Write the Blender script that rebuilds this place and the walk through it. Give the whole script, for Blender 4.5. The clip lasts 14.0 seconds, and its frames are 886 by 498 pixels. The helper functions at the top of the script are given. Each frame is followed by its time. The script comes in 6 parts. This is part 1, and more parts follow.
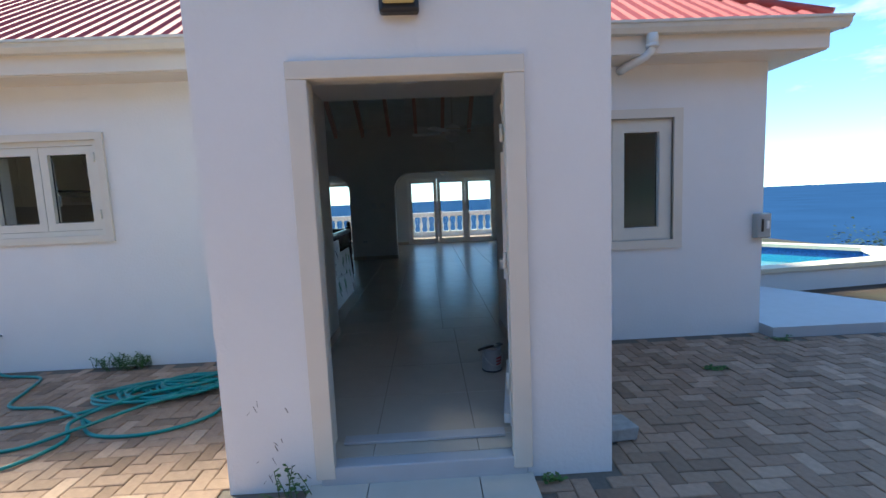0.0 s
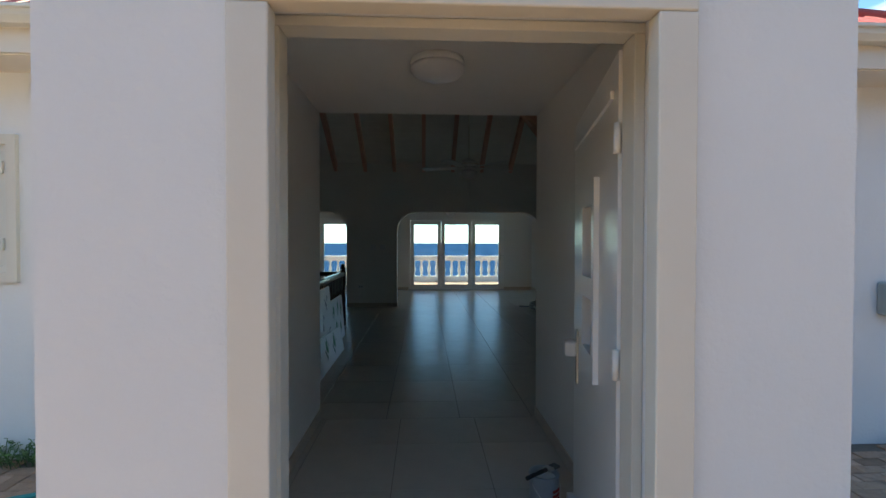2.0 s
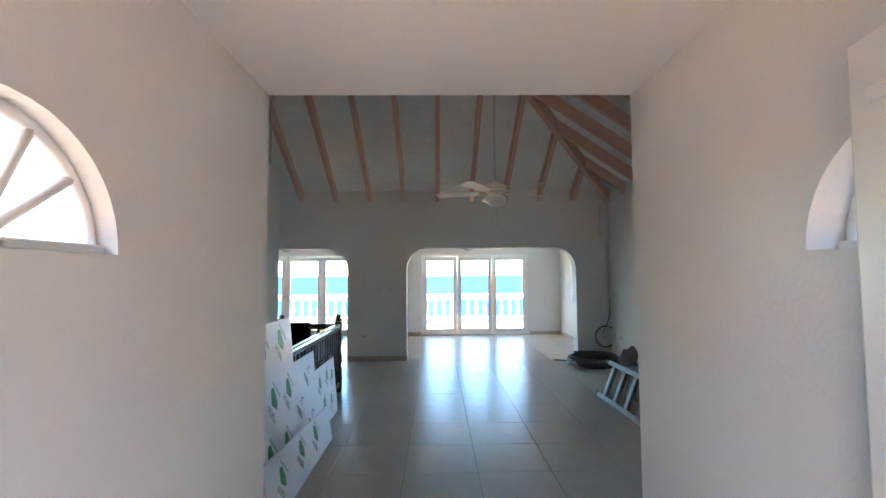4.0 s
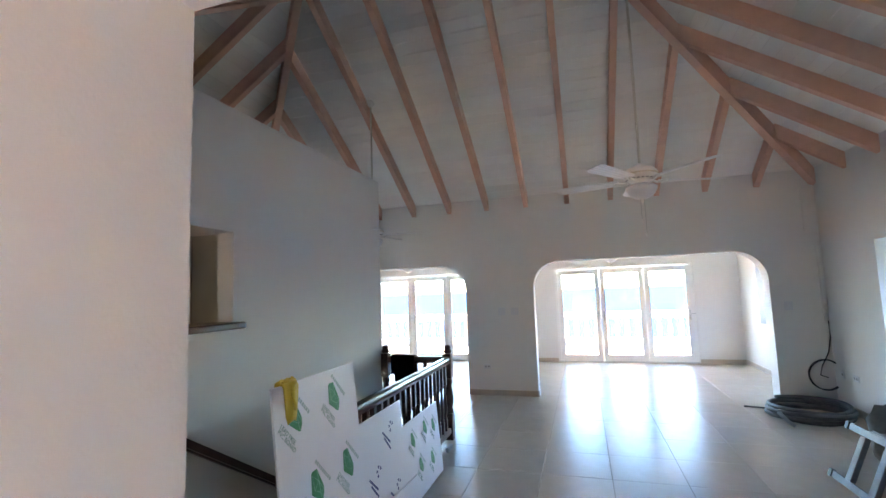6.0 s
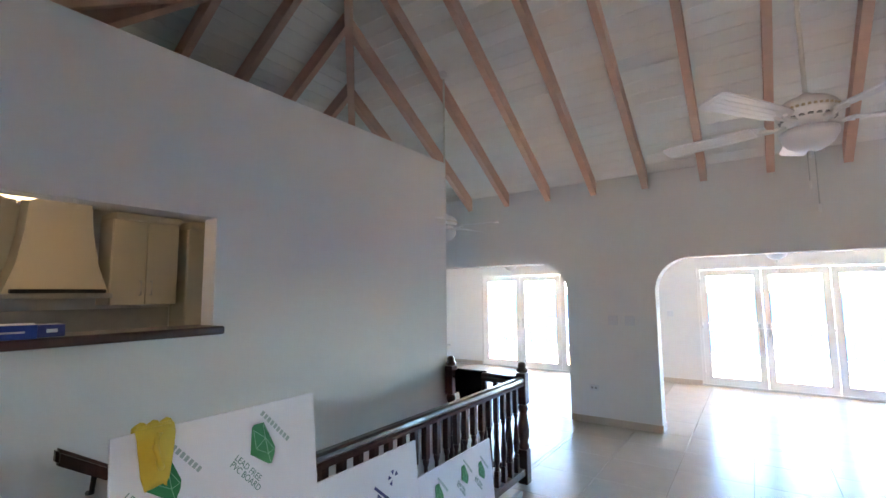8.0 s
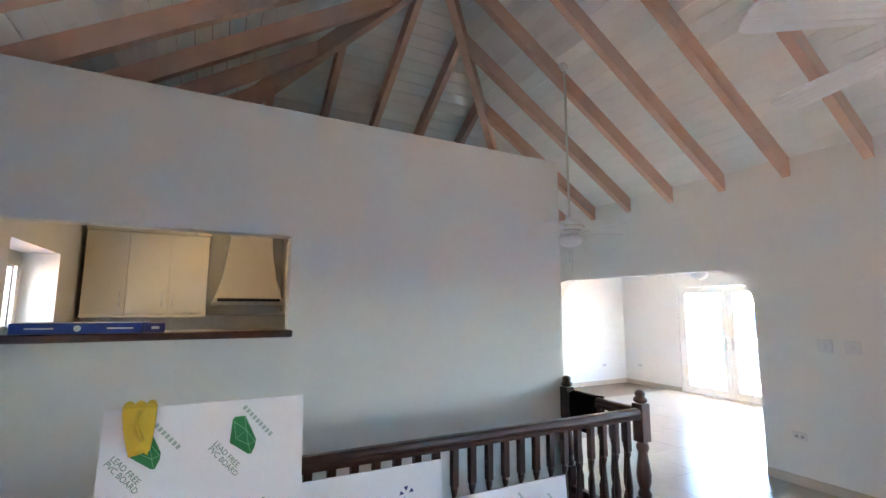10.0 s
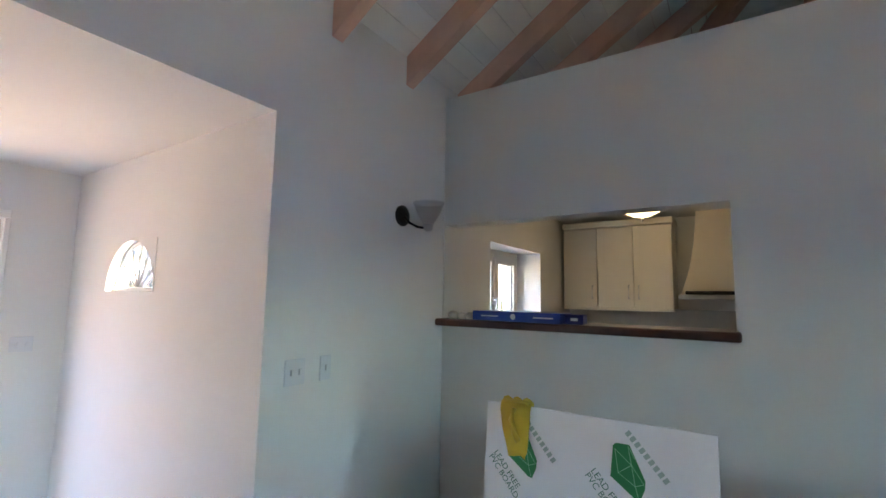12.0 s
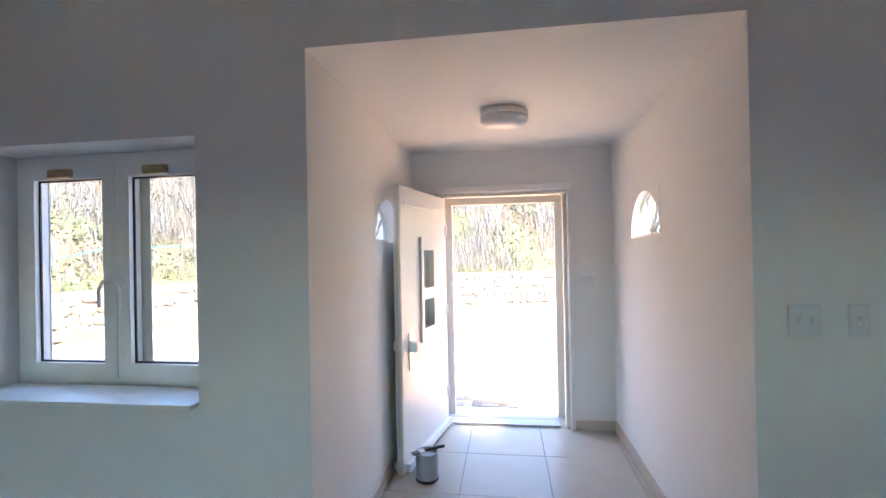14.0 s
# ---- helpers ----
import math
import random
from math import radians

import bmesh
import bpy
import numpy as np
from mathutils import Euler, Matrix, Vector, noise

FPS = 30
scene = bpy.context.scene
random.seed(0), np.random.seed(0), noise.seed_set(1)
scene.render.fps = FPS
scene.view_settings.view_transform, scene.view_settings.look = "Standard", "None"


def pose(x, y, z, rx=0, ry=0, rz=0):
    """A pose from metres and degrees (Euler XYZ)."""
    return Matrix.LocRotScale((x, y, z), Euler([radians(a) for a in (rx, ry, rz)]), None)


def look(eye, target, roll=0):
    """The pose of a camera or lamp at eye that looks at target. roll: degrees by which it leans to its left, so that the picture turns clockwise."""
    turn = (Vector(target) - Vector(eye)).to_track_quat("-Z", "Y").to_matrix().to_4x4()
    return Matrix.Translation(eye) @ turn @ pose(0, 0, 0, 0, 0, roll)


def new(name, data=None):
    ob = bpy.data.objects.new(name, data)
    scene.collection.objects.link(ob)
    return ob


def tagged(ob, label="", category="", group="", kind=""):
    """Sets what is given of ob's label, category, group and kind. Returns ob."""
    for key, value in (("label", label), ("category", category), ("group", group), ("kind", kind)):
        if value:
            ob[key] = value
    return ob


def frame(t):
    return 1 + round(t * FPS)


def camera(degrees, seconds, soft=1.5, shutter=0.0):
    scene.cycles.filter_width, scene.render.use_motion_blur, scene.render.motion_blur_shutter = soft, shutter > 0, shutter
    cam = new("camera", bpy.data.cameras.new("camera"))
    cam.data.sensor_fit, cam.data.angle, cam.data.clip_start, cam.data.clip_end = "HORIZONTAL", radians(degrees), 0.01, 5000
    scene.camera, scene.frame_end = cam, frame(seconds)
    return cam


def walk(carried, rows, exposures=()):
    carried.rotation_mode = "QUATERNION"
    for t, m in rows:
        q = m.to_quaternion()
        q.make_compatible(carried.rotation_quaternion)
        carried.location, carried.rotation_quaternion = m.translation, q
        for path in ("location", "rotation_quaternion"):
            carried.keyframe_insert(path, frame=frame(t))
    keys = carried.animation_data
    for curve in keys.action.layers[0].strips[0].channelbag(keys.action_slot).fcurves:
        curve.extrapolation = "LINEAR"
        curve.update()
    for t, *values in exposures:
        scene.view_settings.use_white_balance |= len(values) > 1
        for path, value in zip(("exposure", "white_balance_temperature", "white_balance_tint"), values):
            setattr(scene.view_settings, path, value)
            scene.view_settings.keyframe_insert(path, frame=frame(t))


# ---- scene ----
cam = camera(89.4, 14.0)
PATH = [
    (0, (0.077, 0.034, 1.443), (0.139, 2.021, 1.223), -2.5),
    (0.5, (0.083, 0.298, 1.457), (0.16, 2.29, 1.291), -1.5),
    (1, (0.036, 0.577, 1.464), (0.114, 2.571, 1.33), -0.6),
    (1.5, (-0.064, 0.9, 1.493), (0.009, 2.897, 1.399), -0.2),
    (2, (-0.108, 1.228, 1.47), (-0.023, 3.226, 1.438), 0.1),
    (4.3, (-0.141, 2.995, 1.645), (-0.141, 4.991, 1.774), -0.6),
    (4.5, (-0.136, 3.137, 1.646), (-0.216, 5.13, 1.785), -0.7),
    (5, (-0.052, 3.415, 1.685), (-0.291, 5.395, 1.833), -1.4),
    (5.5, (0.044, 3.714, 1.713), (-0.475, 5.637, 1.889), -1.6),
    (6, (0.04, 4.004, 1.708), (-0.544, 5.908, 1.898), -2.0),
    (6.5, (0.124, 4.318, 1.744), (-0.506, 6.205, 1.944), -1.8),
    (7, (0.151, 4.64, 1.726), (-0.725, 6.425, 1.943), -1.2),
    (7.2, (0.15, 4.764, 1.744), (-0.827, 6.497, 1.954), -0.9),
    (9.3, (0.737, 5.865, 1.677), (-0.625, 7.31, 1.916), -1.1),
    (9.5, (0.784, 5.952, 1.687), (-0.704, 7.266, 1.933), -0.4),
    (10, (0.925, 6.185, 1.703), (-0.836, 7.096, 1.96), 0.2),
    (10.5, (0.854, 6.36, 1.692), (-1.073, 6.838, 1.934), 0.5),
    (11, (0.65, 6.49, 1.694), (-1.333, 6.58, 1.939), 1.2),
    (11.5, (0.46, 6.571, 1.69), (-1.465, 6.086, 1.926), 0.8),
    (12, (0.267, 6.687, 1.684), (-1.396, 5.598, 1.901), 1.0),
    (12.5, (0.142, 6.627, 1.675), (-1.173, 5.13, 1.847), 0.5),
    (13, (0.045, 6.564, 1.672), (-0.83, 4.772, 1.82), -0.6),
    (13.5, (0.008, 6.645, 1.655), (-0.292, 4.67, 1.78), -1.6),
    (14, (-0.025, 6.823, 1.62), (0.252, 4.842, 1.628), -1.1),
]
EXPOSURES = [(0, 2.05, 7300, -5), (1.0, 2.1, 7700, -6), (2.0, 2.2, 8500, -9), (4.3, 5.25, 8900, 4), (5.0, 5.4, 8900, 5), (6.0, 5.75, 8900, 9), (7.0, 6.0, 8900, 11), (9.5, 6.2, 9200, 11), (10.0, 6.45, 9300, 11), (10.5, 6.15, 9300, 11), (11.0, 6.3, 9200, 11), (12.0, 5.75, 8700, 6), (12.5, 5.25, 8900, 6), (13.0, 5.35, 8900, 7), (14.0, 5.2, 9000, 8)]
walk(cam, [(t, look(eye, target, roll)) for t, eye, target, roll in PATH], EXPOSURES)

# ---- world and sun ----
SUN_ELEV, SUN_AZ = radians(50), radians(-55)  # azimuth from +y towards +x
sun_dir = Vector((math.sin(SUN_AZ) * math.cos(SUN_ELEV), math.cos(SUN_AZ) * math.cos(SUN_ELEV), math.sin(SUN_ELEV)))
world = bpy.data.worlds.new("sky")
scene.world = world
world.use_nodes = True
wn, wl = world.node_tree.nodes, world.node_tree.links
wn.clear()
w_out, w_bg, w_sky = wn.new("ShaderNodeOutputWorld"), wn.new("ShaderNodeBackground"), wn.new("ShaderNodeTexSky")
w_sky.sky_type, w_sky.sun_disc = "NISHITA", False
w_sky.sun_elevation, w_sky.sun_rotation = SUN_ELEV, SUN_AZ
w_sky.air_density, w_sky.dust_density, w_sky.ozone_density = 1.0, 0.0, 6.0
w_sky.altitude = 2000
w_bg.inputs["Strength"].default_value = 0.12
w_tc, w_map, w_noise, w_ramp, w_mix = (wn.new(n) for n in ("ShaderNodeTexCoord", "ShaderNodeMapping", "ShaderNodeTexNoise", "ShaderNodeValToRGB", "ShaderNodeMix"))
w_map.inputs["Scale"].default_value = (1.6, 1.6, 5.0)
w_map.inputs["Location"].default_value = (0.35, 0.1, 0.0)
w_noise.inputs["Scale"].default_value, w_noise.inputs["Detail"].default_value, w_noise.inputs["Roughness"].default_value = 2.2, 7.0, 0.58
w_ramp.color_ramp.elements[0].position, w_ramp.color_ramp.elements[1].position = 0.56, 0.86
w_mix.data_type = "RGBA"
w_mix.inputs["B"].default_value = (4.6, 4.8, 5.0, 1)
wl.new(w_tc.outputs["Generated"], w_map.inputs["Vector"])
wl.new(w_map.outputs["Vector"], w_noise.inputs["Vector"])
wl.new(w_noise.outputs["Fac"], w_ramp.inputs["Fac"])
wl.new(w_ramp.outputs["Color"], w_mix.inputs["Factor"])
w_tint = wn.new("ShaderNodeVectorMath")
w_tint.operation = "MULTIPLY"
w_tint.inputs[1].default_value = (0.70, 0.82, 0.97)
wl.new(w_sky.outputs["Color"], w_tint.inputs[0])
wl.new(w_tint.outputs["Vector"], w_mix.inputs["A"])
wl.new(w_mix.outputs["Result"], w_bg.inputs["Color"])
wl.new(w_bg.outputs["Background"], w_out.inputs["Surface"])
sun = new("sun", bpy.data.lights.new("sun", "SUN"))
sun.data.energy, sun.data.angle, sun.data.color = 2.3, radians(10), (1.0, 0.97, 0.93)
sun.matrix_world = look((0, 0, 30), Vector((0, 0, 30)) - sun_dir)


# ---- materials ----
def material(name, color, rough=0.5, metal=0.0, vary=0.08, scale=6.0, bump=0.0, bump_scale=80.0, island=False, rnd=0.0, spec=0.5, stain=0.0, stain_color=(0.2, 0.15, 0.1), coat=0.0):
    m = bpy.data.materials.new(name)
    m.use_nodes = True
    n, l = m.node_tree.nodes, m.node_tree.links
    b = n["Principled BSDF"]
    b.inputs["Roughness"].default_value, b.inputs["Metallic"].default_value = rough, metal
    b.inputs["Specular IOR Level"].default_value = spec
    b.inputs["Coat Weight"].default_value = coat
    tc = n.new("ShaderNodeTexCoord")
    no = n.new("ShaderNodeTexNoise")
    no.inputs["Scale"].default_value, no.inputs["Detail"].default_value, no.inputs["Roughness"].default_value = scale, 6.0, 0.62
    l.new(tc.outputs["Object"], no.inputs["Vector"])
    mr = n.new("ShaderNodeMapRange")
    mr.inputs["From Min"].default_value, mr.inputs["From Max"].default_value = 0.25, 0.75
    mr.inputs["To Min"].default_value, mr.inputs["To Max"].default_value = 1 - vary, 1 + vary
    l.new(no.outputs["Fac"], mr.inputs["Value"])
    value = mr.outputs["Result"]
    if rnd:
        src = n.new("ShaderNodeNewGeometry").outputs["Random Per Island"] if island else n.new("ShaderNodeObjectInfo").outputs["Random"]
        r2 = n.new("ShaderNodeMapRange")
        r2.inputs["To Min"].default_value, r2.inputs["To Max"].default_value = 1 - rnd, 1 + rnd
        l.new(src, r2.inputs["Value"])
        mu = n.new("ShaderNodeMath")
        mu.operation = "MULTIPLY"
        l.new(value, mu.inputs[0])
        l.new(r2.outputs["Result"], mu.inputs[1])
        value = mu.outputs[0]
    vm = n.new("ShaderNodeVectorMath")
    vm.operation = "SCALE"
    vm.inputs[0].default_value = color
    l.new(value, vm.inputs["Scale"])
    out = vm.outputs["Vector"]
    if stain:
        n2 = n.new("ShaderNodeTexNoise")
        n2.inputs["Scale"].default_value, n2.inputs["Detail"].default_value = scale * 0.35, 8.0
        l.new(tc.outputs["Object"], n2.inputs["Vector"])
        rp = n.new("ShaderNodeMapRange")
        rp.inputs["From Min"].default_value, rp.inputs["From Max"].default_value = 0.52, 0.72
        rp.inputs["To Max"].default_value = stain
        l.new(n2.outputs["Fac"], rp.inputs["Value"])
        mx = n.new("ShaderNodeMix")
        mx.data_type = "RGBA"
        mx.inputs["B"].default_value = (*stain_color, 1)
        l.new(rp.outputs["Result"], mx.inputs["Factor"])
        l.new(out, mx.inputs["A"])
        out = mx.outputs["Result"]
    l.new(out, b.inputs["Base Color"])
    if bump:
        nb = n.new("ShaderNodeTexNoise")
        nb.inputs["Scale"].default_value, nb.inputs["Detail"].default_value = bump_scale, 4.0
        l.new(tc.outputs["Object"], nb.inputs["Vector"])
        bp = n.new("ShaderNodeBump")
        bp.inputs["Strength"].default_value, bp.inputs["Distance"].default_value = bump, 0.01
        l.new(nb.outputs["Fac"], bp.inputs["Height"])
        l.new(bp.outputs["Normal"], b.inputs["Normal"])
    return m


def two_tone(m, color2, scale, lo, hi):
    """Mix a second colour into a material by a large noise."""
    n, l = m.node_tree.nodes, m.node_tree.links
    b = n["Principled BSDF"]
    old = b.inputs["Base Color"].links[0].from_socket
    tc, no, mr, mx = n.new("ShaderNodeTexCoord"), n.new("ShaderNodeTexNoise"), n.new("ShaderNodeMapRange"), n.new("ShaderNodeMix")
    no.inputs["Scale"].default_value, no.inputs["Detail"].default_value = scale, 8.0
    mr.inputs["From Min"].default_value, mr.inputs["From Max"].default_value = lo, hi
    mx.data_type = "RGBA"
    mx.inputs["B"].default_value = (*color2, 1)
    l.new(tc.outputs["Object"], no.inputs["Vector"])
    l.new(no.outputs["Fac"], mr.inputs["Value"])
    l.new(mr.outputs["Result"], mx.inputs["Factor"])
    l.new(old, mx.inputs["A"])
    l.new(mx.outputs["Result"], b.inputs["Base Color"])
    return m


def hue_random(m, colors, island=False):
    """Colour pieces by their random number from a short ramp."""
    n, l = m.node_tree.nodes, m.node_tree.links
    b = n["Principled BSDF"]
    scaled = b.inputs["Base Color"].links[0].from_node
    while scaled.bl_idname != "ShaderNodeVectorMath":
        scaled = scaled.inputs["A"].links[0].from_node
    src = n.new("ShaderNodeNewGeometry").outputs["Random Per Island"] if island else n.new("ShaderNodeObjectInfo").outputs["Random"]
    rp = n.new("ShaderNodeValToRGB")
    e = rp.color_ramp.elements
    for i, c in enumerate(colors):
        p = i / (len(colors) - 1)
        el = e[0] if i == 0 else e[len(e) - 1] if i == len(colors) - 1 else e.new(p)
        el.position, el.color = p, (*c, 1)
    l.new(src, rp.inputs["Fac"])
    l.new(rp.outputs["Color"], scaled.inputs[0])
    return m


M_WALL = material("white_wall_paint", (0.75, 0.74, 0.72), 0.7, vary=0.02, scale=1.5, bump=0.12, bump_scale=60, spec=0.3)
M_EXT = material("white_render", (0.74, 0.735, 0.73), 0.8, vary=0.035, scale=1.2, bump=0.25, bump_scale=45, spec=0.25, stain=0.06, stain_color=(0.45, 0.42, 0.38))
M_SOFFIT = material("cream_soffit", (0.72, 0.66, 0.58), 0.75, vary=0.04, scale=2, spec=0.25)
M_TRIM = material("cream_trim", (0.66, 0.61, 0.53), 0.55, vary=0.03, scale=4, bump=0.05)
M_UPVC = material("white_upvc", (0.80, 0.79, 0.77), 0.3, vary=0.015, scale=5)
M_CREAM_UPVC = material("cream_upvc", (0.66, 0.63, 0.56), 0.4, vary=0.03, scale=5)
M_PLANK = material("white_ceiling_board", (0.82, 0.81, 0.78), 0.6, vary=0.03, scale=3, rnd=0.03, island=True, bump=0.05)
M_RAFTER = material("peach_painted_timber", (0.68, 0.415, 0.325), 0.6, vary=0.07, scale=7, bump=0.15, bump_scale=30)
M_DARKWOOD = material("dark_stained_wood", (0.055, 0.017, 0.011), 0.28, vary=0.3, scale=14, bump=0.08, bump_scale=40, coat=0.3)
M_TILE = material("beige_porcelain_tile", (0.54, 0.475, 0.395), 0.27, vary=0.05, scale=5, rnd=0.025, bump=0.02, bump_scale=25, spec=0.16)
M_GROUT = material("tile_grout", (0.24, 0.20, 0.16), 0.9, vary=0.1)
M_BASEBOARD = material("beige_tile_skirting", (0.52, 0.44, 0.36), 0.3, vary=0.06, scale=4)
M_BRICK = material("clay_paver", (0.30, 0.20, 0.14), 0.85, vary=0.16, scale=22, rnd=0.16, bump=0.4, bump_scale=120, spec=0.2, stain=0.35, stain_color=(0.10, 0.08, 0.07))
hue_random(M_BRICK, [(0.265, 0.165, 0.11), (0.365, 0.235, 0.16), (0.305, 0.19, 0.13), (0.405, 0.27, 0.19)])
M_BRICK_FAR = material("clay_paver_far", (0.30, 0.20, 0.14), 0.85, vary=0.16, scale=22, rnd=0.16, island=True, bump=0.4, bump_scale=120, spec=0.2, stain=0.35, stain_color=(0.10, 0.08, 0.07))
hue_random(M_BRICK_FAR, [(0.265, 0.165, 0.11), (0.365, 0.235, 0.16), (0.305, 0.19, 0.13), (0.405, 0.27, 0.19)], island=True)
M_SAND = material("joint_sand", (0.14, 0.11, 0.085), 0.95, vary=0.2, scale=30)
M_STONE = material("rubble_stone", (0.32, 0.28, 0.24), 0.85, vary=0.2, scale=9, bump=0.6, bump_scale=25, rnd=0.2)
hue_random(M_STONE, [(0.10, 0.097, 0.093), (0.155, 0.13, 0.105), (0.125, 0.117, 0.11), (0.155, 0.10, 0.07), (0.085, 0.085, 0.085)])
M_MORTAR = material("mortar", (0.19, 0.18, 0.16), 0.95, vary=0.12, scale=12, bump=0.5, bump_scale=40)
M_EARTH = material("hill_earth", (0.065, 0.042, 0.028), 0.95, vary=0.3, scale=1.2, bump=0.6, bump_scale=6)
two_tone(M_EARTH, (0.05, 0.055, 0.025), 0.35, 0.45, 0.6)
M_DRY = material("dry_twig", (0.075, 0.07, 0.075), 0.9, vary=0.2, rnd=0.3, island=True)
M_LEAF = material("shrub_leaf", (0.03, 0.055, 0.018), 0.6, vary=0.2, rnd=0.45, island=True)
M_ROOF = material("red_roof_sheet", (0.40, 0.07, 0.07), 0.7, vary=0.1, scale=1.5, bump=0.05, stain=0.12, stain_color=(0.5, 0.36, 0.34))
M_GUTTER = material("cream_gutter", (0.66, 0.64, 0.58), 0.45, vary=0.04)
M_WHITE_PLASTIC = material("white_plastic", (0.78, 0.77, 0.75), 0.35, vary=0.02)
M_SWITCH = material("aged_switch_plastic", (0.67, 0.68, 0.70), 0.4, vary=0.03)
M_GREY_PLASTIC = material("grey_box_plastic", (0.36, 0.37, 0.36), 0.5, vary=0.04)
M_BLACK = material("black_plastic", (0.015, 0.015, 0.016), 0.45, vary=0.2)
M_BLACKMETAL = material("black_metal", (0.02, 0.017, 0.016), 0.4, metal=0.4, vary=0.2)
M_STEEL = material("brushed_steel", (0.55, 0.55, 0.54), 0.3, metal=1.0, vary=0.05)
M_ALU = material("dull_aluminium", (0.19, 0.19, 0.19), 0.55, metal=0.5, vary=0.15, scale=18, stain=0.3, stain_color=(0.25, 0.24, 0.23))
M_HOSE = material("teal_hose", (0.0, 0.20, 0.185), 0.38, vary=0.1, scale=10)
M_PIPE = material("grey_pipe", (0.11, 0.105, 0.10), 0.55, vary=0.15)
M_CABLE = material("black_cable", (0.018, 0.018, 0.018), 0.5)
M_PVC = material("white_pvc_board", (0.80, 0.79, 0.82), 0.3, vary=0.02, scale=3, coat=0.2)
M_GREEN = material("green_print", (0.012, 0.21, 0.075), 0.4, vary=0.05)
M_GREYGREEN = material("grey_green_print", (0.10, 0.24, 0.19), 0.45)
M_FACET = material("pale_green_line", (0.22, 0.5, 0.33), 0.4)
M_NAMEBAR = material("pale_grey_green_print", (0.36, 0.45, 0.42), 0.45)
M_NAVY = material("navy_print", (0.03, 0.035, 0.16), 0.45)
M_YELLOW = material("yellow_rubber", (0.62, 0.42, 0.045), 0.5, vary=0.1, scale=12, bump=0.1)
M_CABINET = material("cream_cabinet", (0.60, 0.55, 0.44), 0.4, vary=0.02, scale=3)
M_COUNTER = material("grey_counter", (0.26, 0.23, 0.20), 0.3, vary=0.2, scale=30)
M_SPLASH = material("backsplash", (0.42, 0.42, 0.40), 0.25, vary=0.08, scale=8)
M_BLUE = material("blue_carton", (0.012, 0.055, 0.30), 0.45, vary=0.05)
M_PAPER = material("white_print", (0.8, 0.8, 0.8), 0.6)
M_CLOTH = material("black_cloth", (0.008, 0.008, 0.009), 0.95, vary=0.3, scale=30, spec=0.1)
M_TOTE = material("navy_tote", (0.022, 0.03, 0.05), 0.45, vary=0.1)
M_TOTEBLUE = material("blue_tote", (0.03, 0.06, 0.13), 0.4, vary=0.1)
M_RED = material("red_bag", (0.32, 0.035, 0.02), 0.7, vary=0.2, scale=9, bump=0.3, bump_scale=15)
M_BUCKET = material("white_bucket", (0.66, 0.62, 0.54), 0.4, vary=0.08, stain=0.3, stain_color=(0.5, 0.42, 0.25))
M_BUCKETLABEL = material("yellow_label", (0.62, 0.36, 0.02), 0.45, vary=0.05)
M_SCRAP = material("grey_scrap", (0.13, 0.12, 0.11), 0.8, vary=0.3, scale=9, bump=0.4, bump_scale=18)
M_TINGREEN = material("green_jug", (0.01, 0.17, 0.05), 0.4)
M_POOLTILE = material("blue_mosaic", (0.03, 0.10, 0.32), 0.3, vary=0.6, scale=28)
M_COPING = material("cream_coping", (0.70, 0.62, 0.47), 0.7, vary=0.06, bump=0.2)
M_TERRACE = material("pale_terrace", (0.46, 0.46, 0.47), 0.6, vary=0.05)
M_TERRACOTTA = material("terracotta_tile", (0.50, 0.36, 0.28), 0.7, vary=0.1, scale=4)
M_BALUSTER = material("white_concrete", (0.76, 0.75, 0.72), 0.75, vary=0.04)
M_GYPSUM = material("rough_concrete", (0.33, 0.31, 0.29), 0.95, vary=0.2, scale=14, bump=0.6, bump_scale=40)
M_BLEACHWOOD = material("pale_wood_wedge", (0.52, 0.36, 0.19), 0.7, vary=0.1, scale=20)
M_WEED = material("weed_leaf", (0.06, 0.13, 0.025), 0.55, vary=0.2, rnd=0.4, island=True)
M_SHADE = material("frosted_glass_shade", (0.66, 0.66, 0.68), 0.35, vary=0.02)
M_SEA = material("sea_water", (0.022, 0.066, 0.15), 0.25, vary=0.15, scale=0.02, bump=0.5, bump_scale=0.5, spec=0.0)
M_POOL = material("pool_water", (0.03, 0.30, 0.42), 0.05, vary=0.1, scale=1, bump=0.1, bump_scale=3)


def glass_material(name, color=(1, 1, 1), gloss=0.035):
    m = bpy.data.materials.new(name)
    m.use_nodes = True
    n, l = m.node_tree.nodes, m.node_tree.links
    n.clear()
    out, mix, tr, gl = (n.new(k) for k in ("ShaderNodeOutputMaterial", "ShaderNodeMixShader", "ShaderNodeBsdfTransparent", "ShaderNodeBsdfGlossy"))
    tr.inputs["Color"].default_value = (*color, 1)
    gl.inputs["Roughness"].default_value = 0.02
    mix.inputs["Fac"].default_value = gloss
    l.new(tr.outputs["BSDF"], mix.inputs[1])
    l.new(gl.outputs["BSDF"], mix.inputs[2])
    l.new(mix.outputs["Shader"], out.inputs["Surface"])
    return m


M_CUP = glass_material("milky_cup_glass", (0.93, 0.93, 0.93), 0.05)
M_GLASS = glass_material("window_glass", (0.92, 0.95, 0.95))


def emitter(name, color, strength):
    m = bpy.data.materials.new(name)
    m.use_nodes = True
    b = m.node_tree.nodes["Principled BSDF"]
    b.inputs["Base Color"].default_value = (0.8, 0.75, 0.65, 1)
    b.inputs["Emission Color"].default_value, b.inputs["Emission Strength"].default_value = (*color, 1), strength
    return m


